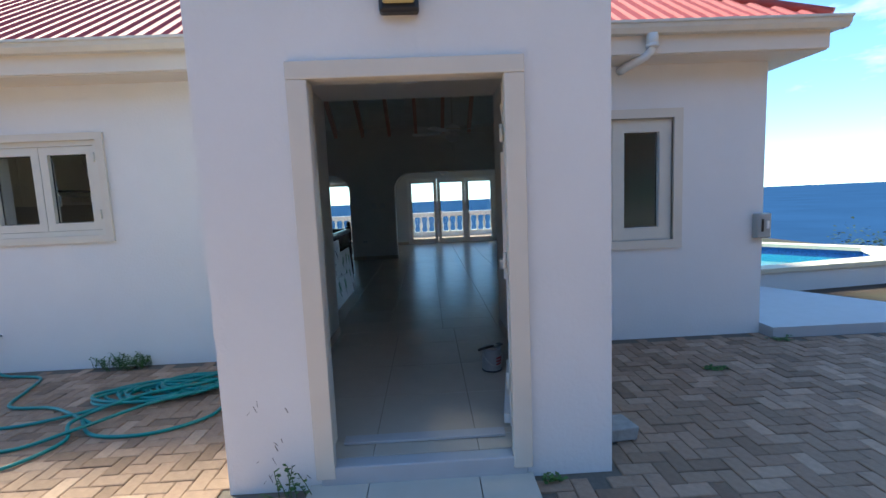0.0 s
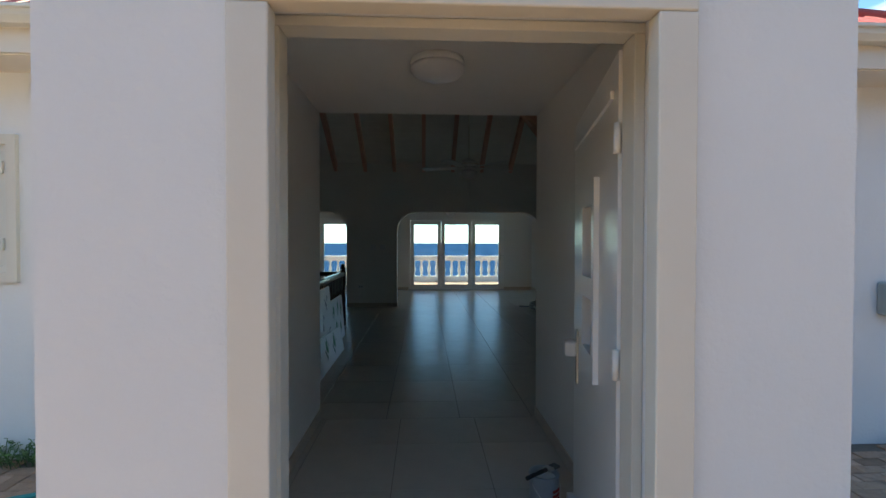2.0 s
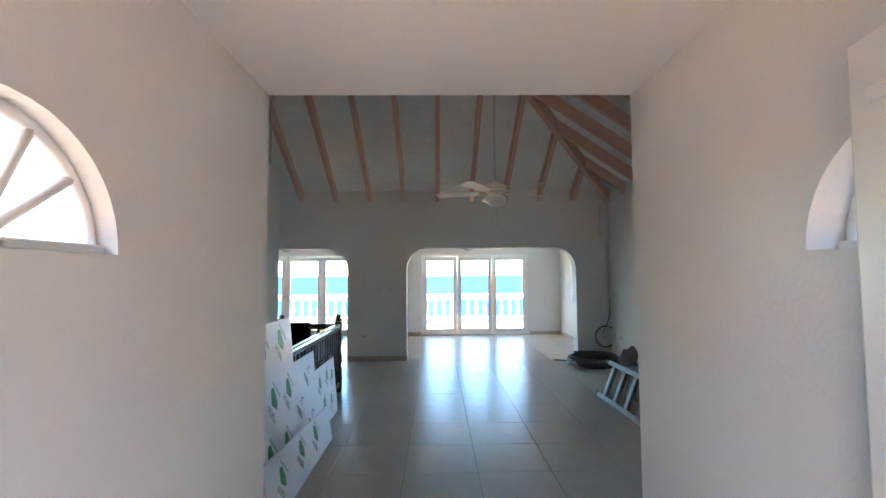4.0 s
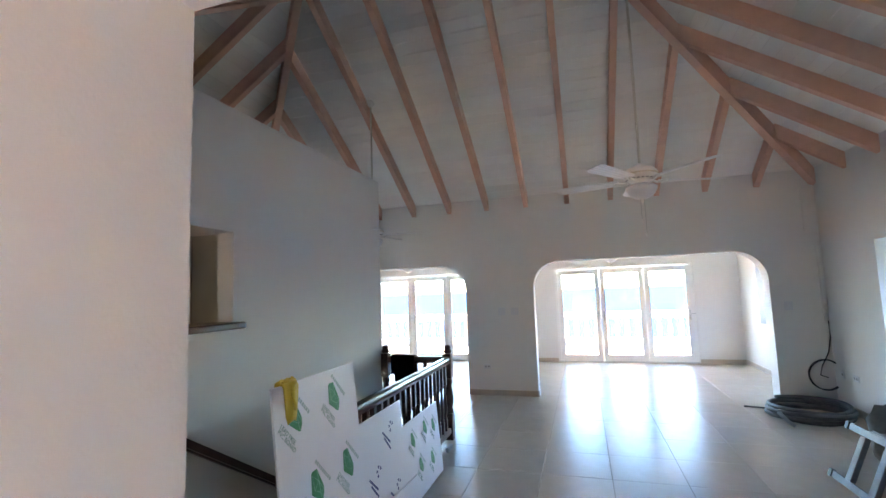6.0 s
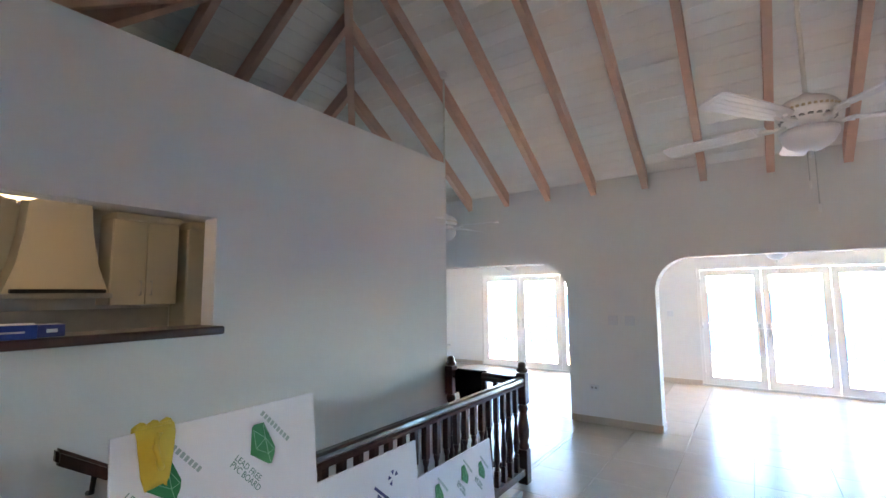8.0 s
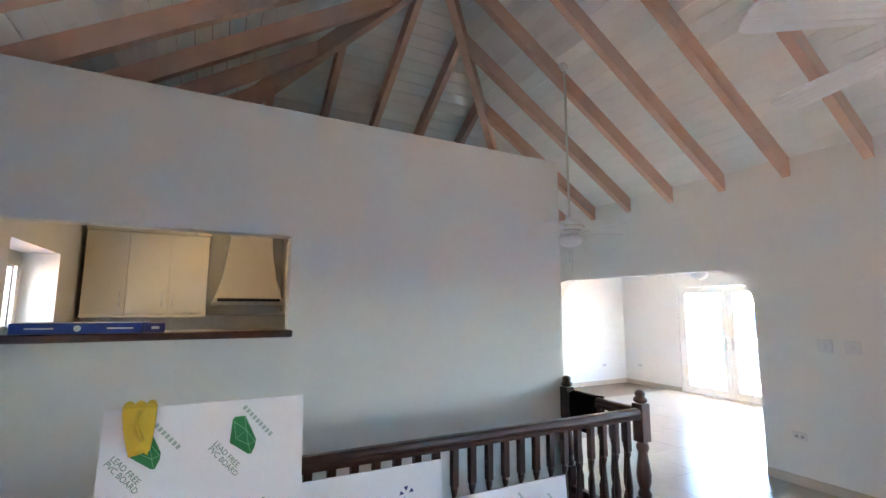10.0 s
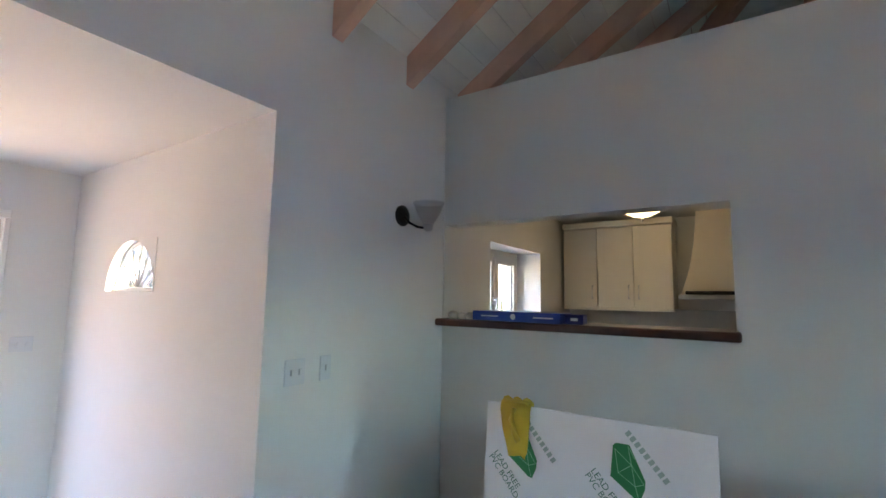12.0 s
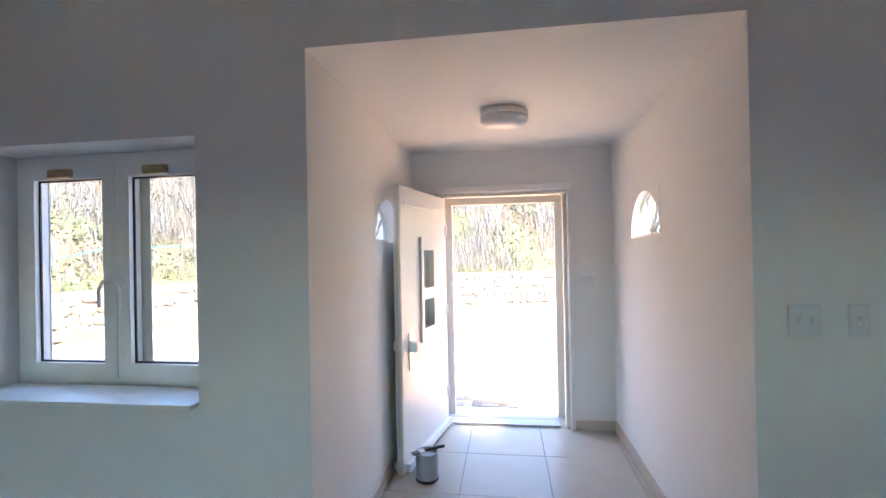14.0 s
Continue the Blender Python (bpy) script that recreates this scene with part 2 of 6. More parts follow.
M_LAMP = emitter("lit_lamp_glass", (1.0, 0.80, 0.54), 0.1)


# ---- mesh helpers ----
def add_box(bm, a, b, bevel=0.0, segments=2):
    x0, y0, z0 = (min(p, q) for p, q in zip(a, b))
    x1, y1, z1 = (max(p, q) for p, q in zip(a, b))
    vs = [bm.verts.new((x, y, z)) for z in (z0, z1) for x, y in ((x0, y0), (x1, y0), (x1, y1), (x0, y1))]
    fs = [bm.faces.new([vs[i] for i in f]) for f in ((3, 2, 1, 0), (4, 5, 6, 7), (0, 1, 5, 4), (1, 2, 6, 5), (2, 3, 7, 6), (3, 0, 4, 7))]
    if bevel:
        es = {e for f in fs for e in f.edges}
        bmesh.ops.bevel(bm, geom=list(es), offset=bevel, segments=segments, affect="EDGES", profile=0.5)
    return vs


def box(a, b, bevel=0.0, segments=2):
    bm = bmesh.new()
    add_box(bm, a, b, bevel, segments)
    return bm


def lathe(profile, sides=20, closed=True, bm=None, at=(0, 0, 0)):
    """profile: (radius, z) from bottom to top."""
    bm = bm or bmesh.new()
    rings = []
    for r, z in profile:
        rings.append([bm.verts.new((at[0] + r * math.cos(2 * math.pi * i / sides), at[1] + r * math.sin(2 * math.pi * i / sides), at[2] + z)) for i in range(sides)])
    for p, q in zip(rings, rings[1:]):
        for i in range(sides):
            f = bm.faces.new((p[i], p[(i + 1) % sides], q[(i + 1) % sides], q[i]))
            f.smooth = True
    if closed:
        bm.faces.new(rings[0][::-1])
        bm.faces.new(rings[-1])
    return bm


def tube(points, r, sides=8, bm=None, closed=False, cap=True):
    bm = bm or bmesh.new()
    pts = [Vector(p) for p in points]
    rings = []
    n = len(pts)
    for i, p in enumerate(pts):
        d = (pts[(i + 1) % n] - pts[i - 1]) if closed else (pts[min(i + 1, n - 1)] - pts[max(i - 1, 0)])
        d.normalize()
        side = d.cross(Vector((0, 0, 1)))
        if side.length < 0.05:
            side = d.cross(Vector((1, 0, 0)))
        side.normalize()
        up = side.cross(d)
        rings.append([bm.verts.new(p + r * (math.cos(2 * math.pi * k / sides) * side + math.sin(2 * math.pi * k / sides) * up)) for k in range(sides)])
    for i in range(n if closed else n - 1):
        p, q = rings[i], rings[(i + 1) % n]
        for k in range(sides):
            f = bm.faces.new((p[k], p[(k + 1) % sides], q[(k + 1) % sides], q[k]))
            f.smooth = True
    if cap and not closed:
        bm.faces.new(rings[0][::-1])
        bm.faces.new(rings[-1])
    return bm


def prism(outline, axis, lo, hi, bm=None):
    """Extrude a 2D outline along an axis ('x': outline is (y, z); 'y': (x, z); 'z': (x, y))."""
    bm = bm or bmesh.new()

    def at(p, h):
        return {"x": (h, p[0], p[1]), "y": (p[0], h, p[1]), "z": (p[0], p[1], h)}[axis]
    a, b = [bm.verts.new(at(p, lo)) for p in outline], [bm.verts.new(at(p, hi)) for p in outline]
    n = len(outline)
    bm.faces.new(a)
    bm.faces.new(b[::-1])
    for i in range(n):
        bm.faces.new((a[i], b[i], b[(i + 1) % n], a[(i + 1) % n]))
    bmesh.ops.recalc_face_normals(bm, faces=bm.faces)
    return bm


def beam(bm, p, q, width, depth, up=(0, 0, 1)):
    """A timber whose lower edge line runs from p to q; it stands depth above it."""
    p, q = Vector(p), Vector(q)
    d = (q - p).normalized()
    side = d.cross(Vector(up)).normalized() * width / 2
    u = Vector((0, 0, depth))
    vs = [bm.verts.new(v) for v in (p - side, p + side, p + side + u, p - side + u, q - side, q + side, q + side + u, q - side + u)]
    for f in ((0, 1, 2, 3), (7, 6, 5, 4), (0, 4, 5, 1), (1, 5, 6, 2), (2, 6, 7, 3), (3, 7, 4, 0)):
        bm.faces.new([vs[i] for i in f])
    bmesh.ops.recalc_face_normals(bm, faces=bm.faces)


def mesh_of(bm, name, mat):
    me = bpy.data.meshes.new(name)
    bm.to_mesh(me)
    bm.free()
    if mat:
        me.materials.append(mat)
    return me


def part(name, bm, mat, parent, label="", m=None):
    ob = new(name, mesh_of(bm, name, mat))
    ob.parent = parent
    if m is not None:
        ob.matrix_basis = m
    if label:
        ob["label"] = label
    return ob


def piece(name, me, parent, m):
    ob = new(name, me)
    ob.parent = parent
    ob.matrix_basis = m
    return ob


def thing(name, at, label, category, group="", rz=0.0, rx=0.0, ry=0.0):
    ob = new(name)
    ob.empty_display_size = 0.1
    ob.matrix_basis = pose(*at, rx, ry, rz)
    return tagged(ob, label, category, group)


def solo(name, bm, mat, label, category, group="", m=None, kind=""):
    ob = new(name, mesh_of(bm, name, mat))
    if m is not None:
        ob.matrix_basis = m
    return tagged(ob, label, category, group, kind)


def structure(name, bm, mat, label, category="wall"):
    return tagged(new(name, mesh_of(bm, name, mat)), label, category, "", "structure")


def wall_bm(axis, lo, hi, u0, u1, z0, z1, holes=()):
    """A wall between lo and hi along its thickness axis, from u0 to u1 and z0 to z1, with rectangular openings (u0, u1, z0, z1)."""
    bm = bmesh.new()
    us = sorted({u0, u1, *(v for h in holes for v in h[:2] if u0 < v < u1)})
    zs = sorted({z0, z1, *(v for h in holes for v in h[2:4] if z0 < v < z1)})

    def solid(i, j):
        if not (0 <= i < len(us) - 1 and 0 <= j < len(zs) - 1):
            return False
        cu, cz = (us[i] + us[i + 1]) / 2, (zs[j] + zs[j + 1]) / 2
        return not any(h[0] < cu < h[1] and h[2] < cz < h[3] for h in holes)
    cache = {}

    def v(u, z, h):
        key = (u, z, h)
        if key not in cache:
            cache[key] = bm.verts.new((u, h, z) if axis == "y" else (h, u, z))
        return cache[key]
    for i in range(len(us) - 1):
        for j in range(len(zs) - 1):
            if not solid(i, j):
                continue
            a, b, c, d = us[i], us[i + 1], zs[j], zs[j + 1]
            for h in (lo, hi):
                bm.faces.new([v(a, c, h), v(b, c, h), v(b, d, h), v(a, d, h)])
            for (ni, nj), (p, q) in (((i - 1, j), ((a, c), (a, d))), ((i + 1, j), ((b, c), (b, d))), ((i, j - 1), ((a, c), (b, c))), ((i, j + 1), ((a, d), (b, d)))):
                if not solid(ni, nj):
                    bm.faces.new([v(*p, lo), v(*q, lo), v(*q, hi), v(*p, hi)])
    bmesh.ops.recalc_face_normals(bm, faces=bm.faces)
    return bm


def fillet(bm, axis, lo, hi, corner_u, corner_z, su, r, steps=10):
    """A concave quarter that rounds the upper corner of an opening; su is +1 where the opening lies towards +u."""
    pts = [(corner_u, corner_z)] + [(corner_u + su * r * (1 - math.cos(a)), corner_z - r * (1 - math.sin(a))) for a in (math.pi / 2 * k / steps for k in range(steps + 1))]
    prism(pts, axis, lo, hi, bm)


# ---- plan ----
GROUND = -0.12
YO, YI = 4.62, 4.94            # front wall, outside and inside
HX0, HX1, HZ = -0.965, 0.835, 2.53   # entrance hall
PY0, PY1 = 2.39, 2.69          # portico front wall
XE, XEO = 3.2, 3.59            # east wall
XW, XWO = -6.05, -6.35
YA0, YA1 = 11.39, 11.64        # wall with the two arches
YN, YNO = 14.88, 15.12         # north wall with the glazed doors
XP = -2.39                     # kitchen partition
RIDGE_Y = 8.12
AE, AW = 0.07, -2.83            # ends of the ridge
ZP_WALL, ZP_RIDGE = 3.24, 5.32  # underside of the boards at the wall and at the ridge

# ---- ground, sea, hill ----
WALL_LINE = [(-24, -13.5), (-12, -10.6), (-4, -8.75), (-1.7, -8.2), (1.8, -7.3), (5.0, -5.9), (8.2, -3.9), (9.0, -1.2), (9.6, 2.0)]


def line_y(x):
    for (xa, ya), (xb, yb) in zip(WALL_LINE, WALL_LINE[1:]):
        if xa <= x <= xb:
            return ya + (yb - ya) * (x - xa) / (xb - xa)
    return WALL_LINE[0][1] if x < WALL_LINE[0][0] else 2.0


def smooth(a, b, v):
    t = max(0.0, min(1.0, (v - a) / (b - a)))
    return t * t * (3 - 2 * t)


def near_wall(x, y):
    """Signed distance behind the retaining wall."""
    best = 1e9
    for (xa, ya), (xb, yb) in zip(WALL_LINE, WALL_LINE[1:]):
        dx, dy = xb - xa, yb - ya
        k = max(0, min(1, ((x - xa) * dx + (y - ya) * dy) / (dx * dx + dy * dy)))
        px, py = xa + k * dx - x, ya + k * dy - y
        d = math.hypot(px, py)
        if d < abs(best):
            cross = dx * (y - ya) - dy * (x - xa)
            best = d if cross < 0 else -d
    return best


def hill_z(x, y):
    d = near_wall(x, y)
    n = noise.noise((x * 0.25, y * 0.25, 0)) * 0.6 + noise.noise((x * 0.9, y * 0.9, 3)) * 0.18
    z = GROUND - 0.1
    if d > 0.15:
        z += 0.95 + (d - 0.15) * 0.62 * (1 - 0.35 * smooth(8, 40, d)) + n * smooth(0.1, 2.5, d)
        z = GROUND - 0.1 + (z - GROUND + 0.1) * (1 - smooth(-2.5, 2.5, y))
    drop = max(smooth(18.6, 40, y), smooth(10.5, 34, x) * smooth(4, 8, y), smooth(30, 60, x), smooth(8, 30, -x - 8) * smooth(-2, 8, y))
    return z - 20 * drop


def axis_steps(lo, hi, fine_lo, fine_hi, fine, coarse):
    v, out = lo, []
    while v < hi:
        out.append(v)
        v += fine if fine_lo <= v < fine_hi else coarse
    return out + [hi]


gx, gy = axis_steps(-90, 90, -16, 20, 0.6, 3.5), axis_steps(-90, 90, -22, 12, 0.6, 3.5)
bm = bmesh.new()
grid = [[bm.verts.new((x, y, hill_z(x, y))) for x in gx] for y in gy]
for j in range(len(gy) - 1):
    for i in range(len(gx) - 1):
        f = bm.faces.new((grid[j][i], grid[j][i + 1], grid[j + 1][i + 1], grid[j + 1][i]))
        f.smooth = True
structure("ground", bm, M_EARTH, "sloping earth ground with a dry grassy hillside", "ground")
structure("water", box((-4800, -4800, -14.6), (4800, 4800, -14.0)), M_SEA, "deep blue sea reaching the horizon", "sea")

# ---- front of the house ----
WIN_E = (1.375, 2.62, 0.93, 2.17)
WIN_K = (-4.28, -3.12, 1.24, 2.17)
structure("wall_south", wall_bm("y", YO, YI, XWO, XEO, GROUND - 0.3, 3.04, [WIN_E, WIN_K, (-1.085, 1.055, -0.6, HZ + 0.1)]), M_EXT, "white rendered front wall of the house")
# a thin painted skin inside, so that the inner side has the room's paint
structure("wall_south_inner", wall_bm("y", YI, YI + 0.012, XW, XE, -0.02, 3.25, [WIN_E, WIN_K, (HX0, HX1, -0.02, HZ)]), M_WALL, "white painted inner side of the front wall")
DX0, DX1, DZ = -0.575, 0.575, 2.148
structure("portico_front_wall", wall_bm("y", PY0, PY1, -1.085, 1.055, GROUND - 0.3, 2.95, [(DX0, DX1, -0.24, DZ)]), M_EXT, "white rendered portico front with the doorway")
NICHE = (3.3, 3.93, 1.69, 2.0)
for nm, a, b in (("portico_wall_west", -1.085, HX0), ("portico_wall_east", HX1, 1.055)):
    structure(nm, wall_bm("x", a, b, PY1, YI + 0.0005, GROUND - 0.3, HZ + 0.1, [NICHE]), M_WALL, "white portico side wall with a small arched window")
structure("portico_inner_wall", wall_bm("y", PY1, PY1 + 0.01, HX0, HX1, 0.0, HZ, [(DX0, DX1, 0.0, DZ)]), M_WALL, "white painted wall round the front door")
structure("ceiling_hall", box((HX0, PY1, HZ - 0.004), (HX1, YI + 0.0125, HZ + 0.12)), M_WALL, "white flat ceiling of the entrance hall", "ceiling")
structure("portico_roof", box((-1.2, 2.25, 2.95), (1.17, YO - 0.001, 3.05)), M_EXT, "flat white portico roof slab", "roof")
structure("portico_sill", box((DX0, PY0 - 0.02, GROUND - 0.2), (DX1, PY0 + 0.075, 0.002), 0.008), M_TERRACE, "pale painted door threshold", "threshold")

# ---- inner walls ----
EWIN = (9.54, 10.22, 0.88, 2.13)
NEWIN = (12.6, 13.9, 0.9, 2.1)
structure("wall_east", wall_bm("x", XE, XEO, YI, YNO, GROUND - 0.3, 3.1, [EWIN, NEWIN]), M_WALL, "white east wall with a deep window reveal")
structure("wall_west", wall_bm("x", XWO, XW, YI, YA0, GROUND - 0.3, 3.1), M_WALL, "white west wall")
A1, A2, AZ, AR = (-5.1, -1.85), (-0.72, 2.55), 2.14, 0.42
bm = wall_bm("y", YA0, YA1, XWO, XEO - 0.001, -0.02, 3.1, [(A1[0], A1[1], -1, AZ), (A2[0], A2[1], -1, AZ)])
for u, s in ((A1[0], 1), (A1[1], -1), (A2[0], 1), (A2[1], -1)):
    fillet(bm, "y", YA0, YA1, u, AZ, s, AR)
structure("wall_arches", bm, M_WALL, "white wall with two wide round-cornered arches")
for nm, a, b in (("wall_plate_north", (XW, YA0, 3.1), (XE, YA0 + 0.03, 3.26)), ("wall_plate_east", (XE, YI + 0.012, 3.1), (XE + 0.03, YA0, 3.26)), ("wall_plate_west", (XW - 0.03, YI + 0.012, 3.1), (XW, YA0, 3.26))):
    structure(nm, box(a, b), M_WALL, "white painted top of the wall under the rafters")
# side walls of the portico above the hall ceiling
for nm, a, b in (("portico_parapet_west", -1.085, HX0), ("portico_parapet_east", HX1, 1.055)):
    structure(nm, box((a, PY1, HZ + 0.1), (b, YO - 0.001, 2.949)), M_EXT, "white portico side wall top")
ND1, ND2, NDZ = (-5.2, -2.22), (-0.57, 2.34), 2.17
structure("wall_north", wall_bm("y", YN, YNO, -6.85, XEO - 0.002, -0.02, 2.8, [(*ND1, -1, NDZ), (*ND2, -1, NDZ)]), M_WALL, "white north wall with two wide glazed doorways")
structure("wall_north_room_west", wall_bm("x", -6.85, -6.6, YA1, YN, -0.3, 2.8), M_WALL, "white side wall of the sea room")
structure("wall_arches_west_end", box((-6.85, YA0 + 0.02, -0.3), (XWO, YA1, 2.8)), M_WALL, "white wall return")
# runs 1.5 m past the north wall: an unseen overhang added to block sun
structure("ceiling_north", box((-6.85, YA1 + 0.002, 2.52), (XEO + 0.3, YNO + 1.5, 2.66)), M_WALL, "white flat ceiling of the sea room with an added overhang shading the doors", "ceiling")
# partition to the kitchen, with its opening
PASS = (4.96, 6.68, 1.53, 2.2)
structure("wall_partition", wall_bm("x", XP - 0.14, XP, YI + 0.012, 9.18, -2.6, 3.14, [PASS]), M_WALL, "white partition wall with a kitchen serving hatch")
structure("wall_kitchen_north", wall_bm("y", 9.04, 9.18, -5.4, XP - 0.14, -0.02, 3.14), M_WALL, "white wall behind the kitchen")
structure("wall_kitchen_west", wall_bm("x", -5.4, -5.26, YI + 0.012, 9.04, -0.02, 3.14), M_WALL, "white kitchen wall")
structure("ceiling_kitchen", box((-5.26, YI + 0.012, 2.62), (XP - 0.14, 9.04, 2.7)), M_WALL, "flat white kitchen ceiling", "ceiling")

# ---- roof: boards, rafters, sheets ----
SY = (ZP_RIDGE - ZP_WALL) / (RIDGE_Y - YI)


def roof_z(x, y):
    """Underside of the ceiling boards."""
    zy = ZP_WALL + SY * min(y - YI, YA0 - y)
    se, sw = (ZP_RIDGE - ZP_WALL) / (XE - AE), (ZP_RIDGE - ZP_WALL) / (AW - XW)
    return min(zy, ZP_WALL + se * (XE - x), ZP_WALL + sw * (x - XW), ZP_RIDGE)


def slope_board(bm, a, b, c, d, gap=0.0, thick=0.02):
    vs = [bm.verts.new(p) for p in (a, b, c, d)] + [bm.verts.new((p[0], p[1], p[2] + thick)) for p in (a, b, c, d)]
    for f in ((0, 1, 2, 3), (7, 6, 5, 4), (0, 4, 5, 1), (1, 5, 6, 2), (2, 6, 7, 3), (3, 7, 4, 0)):
        bm.faces.new([vs[i] for i in f])


bm = bmesh.new()
PITCH, GAP = 0.125, 0.005
run = RIDGE_Y - YI
k = int(run / PITCH) + 1
for i in range(-1, k):
    for s in (0, 1):
        t0, t1 = min(1, (i * PITCH + GAP) / run), min(1, (i + 1) * PITCH / run)
        if t1 <= t0:
            continue
        ya, yb = (YI + t0 * run, YI + t1 * run) if s == 0 else (YA0 - t0 * (YA0 - RIDGE_Y), YA0 - t1 * (YA0 - RIDGE_Y))
        za, zb = ZP_WALL + t0 * (ZP_RIDGE - ZP_WALL), ZP_WALL + t1 * (ZP_RIDGE - ZP_WALL)
        w0, e0 = XW + t0 * (AW - XW), XE + t0 * (AE - XE)
        w1, e1 = XW + t1 * (AW - XW), XE + t1 * (AE - XE)
        slope_board(bm, (w0, ya, za), (e0, ya, za), (e1, yb, zb), (w1, yb, zb))
for xa, apex in ((XE, AE), (XW, AW)):
    n_boards = int(abs(xa - apex) / PITCH) + 1
    for i in range(-1, n_boards):
        t0, t1 = min(1, (i * PITCH + GAP) / abs(xa - apex)), min(1, (i + 1) * PITCH / abs(xa - apex))
        if t1 <= t0:
            continue
        x0, x1 = xa + (apex - xa) * t0, xa + (apex - xa) * t1
        za, zb = ZP_WALL + t0 * (ZP_RIDGE - ZP_WALL), ZP_WALL + t1 * (ZP_RIDGE - ZP_WALL)
        s0, n0 = YI + t0 * run, YA0 + t0 * (RIDGE_Y - YA0)
        s1, n1 = YI + t1 * run, YA0 + t1 * (RIDGE_Y - YA0)
        slope_board(bm, (x0, s0, za), (x0, n0, za), (x1, n1, zb), (x1, s1, zb))
bmesh.ops.recalc_face_normals(bm, faces=bm.faces)
structure("ceiling_boards", bm, M_PLANK, "white tongue-and-groove boards under the hipped roof", "ceiling")


def hip_shell(bm, over, lift, thick):
    """A hipped sheet that overhangs the walls."""
    se, sw = (ZP_RIDGE - ZP_WALL) / (XE - AE), (ZP_RIDGE - ZP_WALL) / (AW - XW)
    xe, xw, ys, yn = XEO + over, XWO - over, YO - over, YA1 + over
    zs = 2.96
    zt = ZP_RIDGE + lift
    for dz in (0, thick):
        pts = {n: bm.verts.new(p) for n, p in {"sw": (xw, ys, zs + dz), "se": (xe, ys, zs + dz), "ne": (xe, yn, zs + dz), "nw": (xw, yn, zs + dz), "e": (AE, RIDGE_Y, zt + dz), "w": (AW, RIDGE_Y, zt + dz)}.items()}
        for f in (("sw", "se", "e", "w"), ("se", "ne", "e"), ("ne", "nw", "w", "e"), ("nw", "sw", "w")):
            bm.faces.new([pts[q] for q in f])
    return xe, xw, ys, yn, zs, zt


bm = bmesh.new()
OVER = 0.34
hip_shell(bm, OVER, 0.2, 0.02)
roof = structure("roof_sheet", bm, M_ROOF, "weathered red metal hip roof", "roof")
EX, WX, SYE, NYE = XEO + OVER, XWO - OVER, YO - OVER, YA1 + OVER
ZE = 2.98
ZR = ZP_RIDGE + 0.22
# raised ribs of the metal sheet on the front slope
bm = bmesh.new()
x = WX + 0.1
while x < EX - 0.05:
    top = min(1.0, (x - WX) / (AW - WX) if x < AW else (EX - x) / (EX - AE) if x > AE else 1.0)
    p = Vector((x, SYE, ZE))
    q = Vector((x, SYE + top * (RIDGE_Y - SYE), ZE + top * (ZR - ZE)))
    if top > 0.03:
        vs = []
        for c in (p, q):
            vs.append([bm.verts.new(c + Vector((dx, 0, dz))) for dx, dz in ((-0.04, 0.001), (-0.018, 0.028), (0.018, 0.028), (0.04, 0.001))])
        for i in range(3):
            bm.faces.new((vs[0][i], vs[0][i + 1], vs[1][i + 1], vs[1][i]))
        bm.faces.new(vs[0])
    x += 0.15
part("rib", bm, M_ROOF, roof)
bm = bmesh.new()
for a, b in (((WX, SYE, ZE + 0.03), (AW, RIDGE_Y, ZR + 0.03)), ((EX, SYE, ZE + 0.03), (AE, RIDGE_Y, ZR + 0.03)), ((AW, RIDGE_Y, ZR + 0.03), (AE, RIDGE_Y, ZR + 0.03))):
    tube([a, b], 0.045, 8, bm)
part("ridge_cap", bm, M_ROOF, roof)
bm = bmesh.new()
x = WX + 0.18
while x < EX:
    for kk in range(1, 6):
        top = min(1.0, (x - WX) / (AW - WX) if x < AW else (EX - x) / (EX - AE) if x > AE else 1.0)
        t = kk / 6 + 0.02
        if t < top:
            lathe([(0.014, 0), (0.014, 0.012), (0.006, 0.02)], 6, True, bm, (x - 0.08, SYE + t * (RIDGE_Y - SYE), ZE + t * (ZR - ZE) + 0.002))
    x += 0.45
part("screw", bm, M_GUTTER, roof)
structure("soffit_south", box((WX + 0.02, SYE + 0.02, 2.69), (EX - 0.02, YO, 2.72)), M_SOFFIT, "cream painted soffit under the eave", "soffit")
structure("soffit_east", box((XEO, YO, 2.69), (EX - 0.02, YA1, 2.72)), M_SOFFIT, "cream painted soffit under the eave", "soffit")
structure("fascia", box((WX + 0.015, SYE, 2.7), (EX - 0.015, SYE + 0.02, ZE - 0.025)), M_SOFFIT, "cream fascia board", "fascia")


def gutter(name, a, b, label):
    t = thing(name, a, label, "gutter")
    d = Vector(b) - Vector(a)
    prof = [(0.0, 0.0), (-0.07, 0.0), (-0.1, 0.04), (-0.105, 0.075), (-0.125, 0.08), (-0.125, 0.1), (-0.095, 0.1), (-0.09, 0.05), (-0.06, 0.015), (0.0, 0.015)]
    if abs(d.x) > abs(d.y):
        part("trough", prism([(p[0], p[1]) for p in prof], "x", 0, d.x), M_GUTTER, t)
    else:
        part("trough", prism([(-p[0], p[1]) for p in prof], "y", 0, d.y), M_GUTTER, t)
    return t


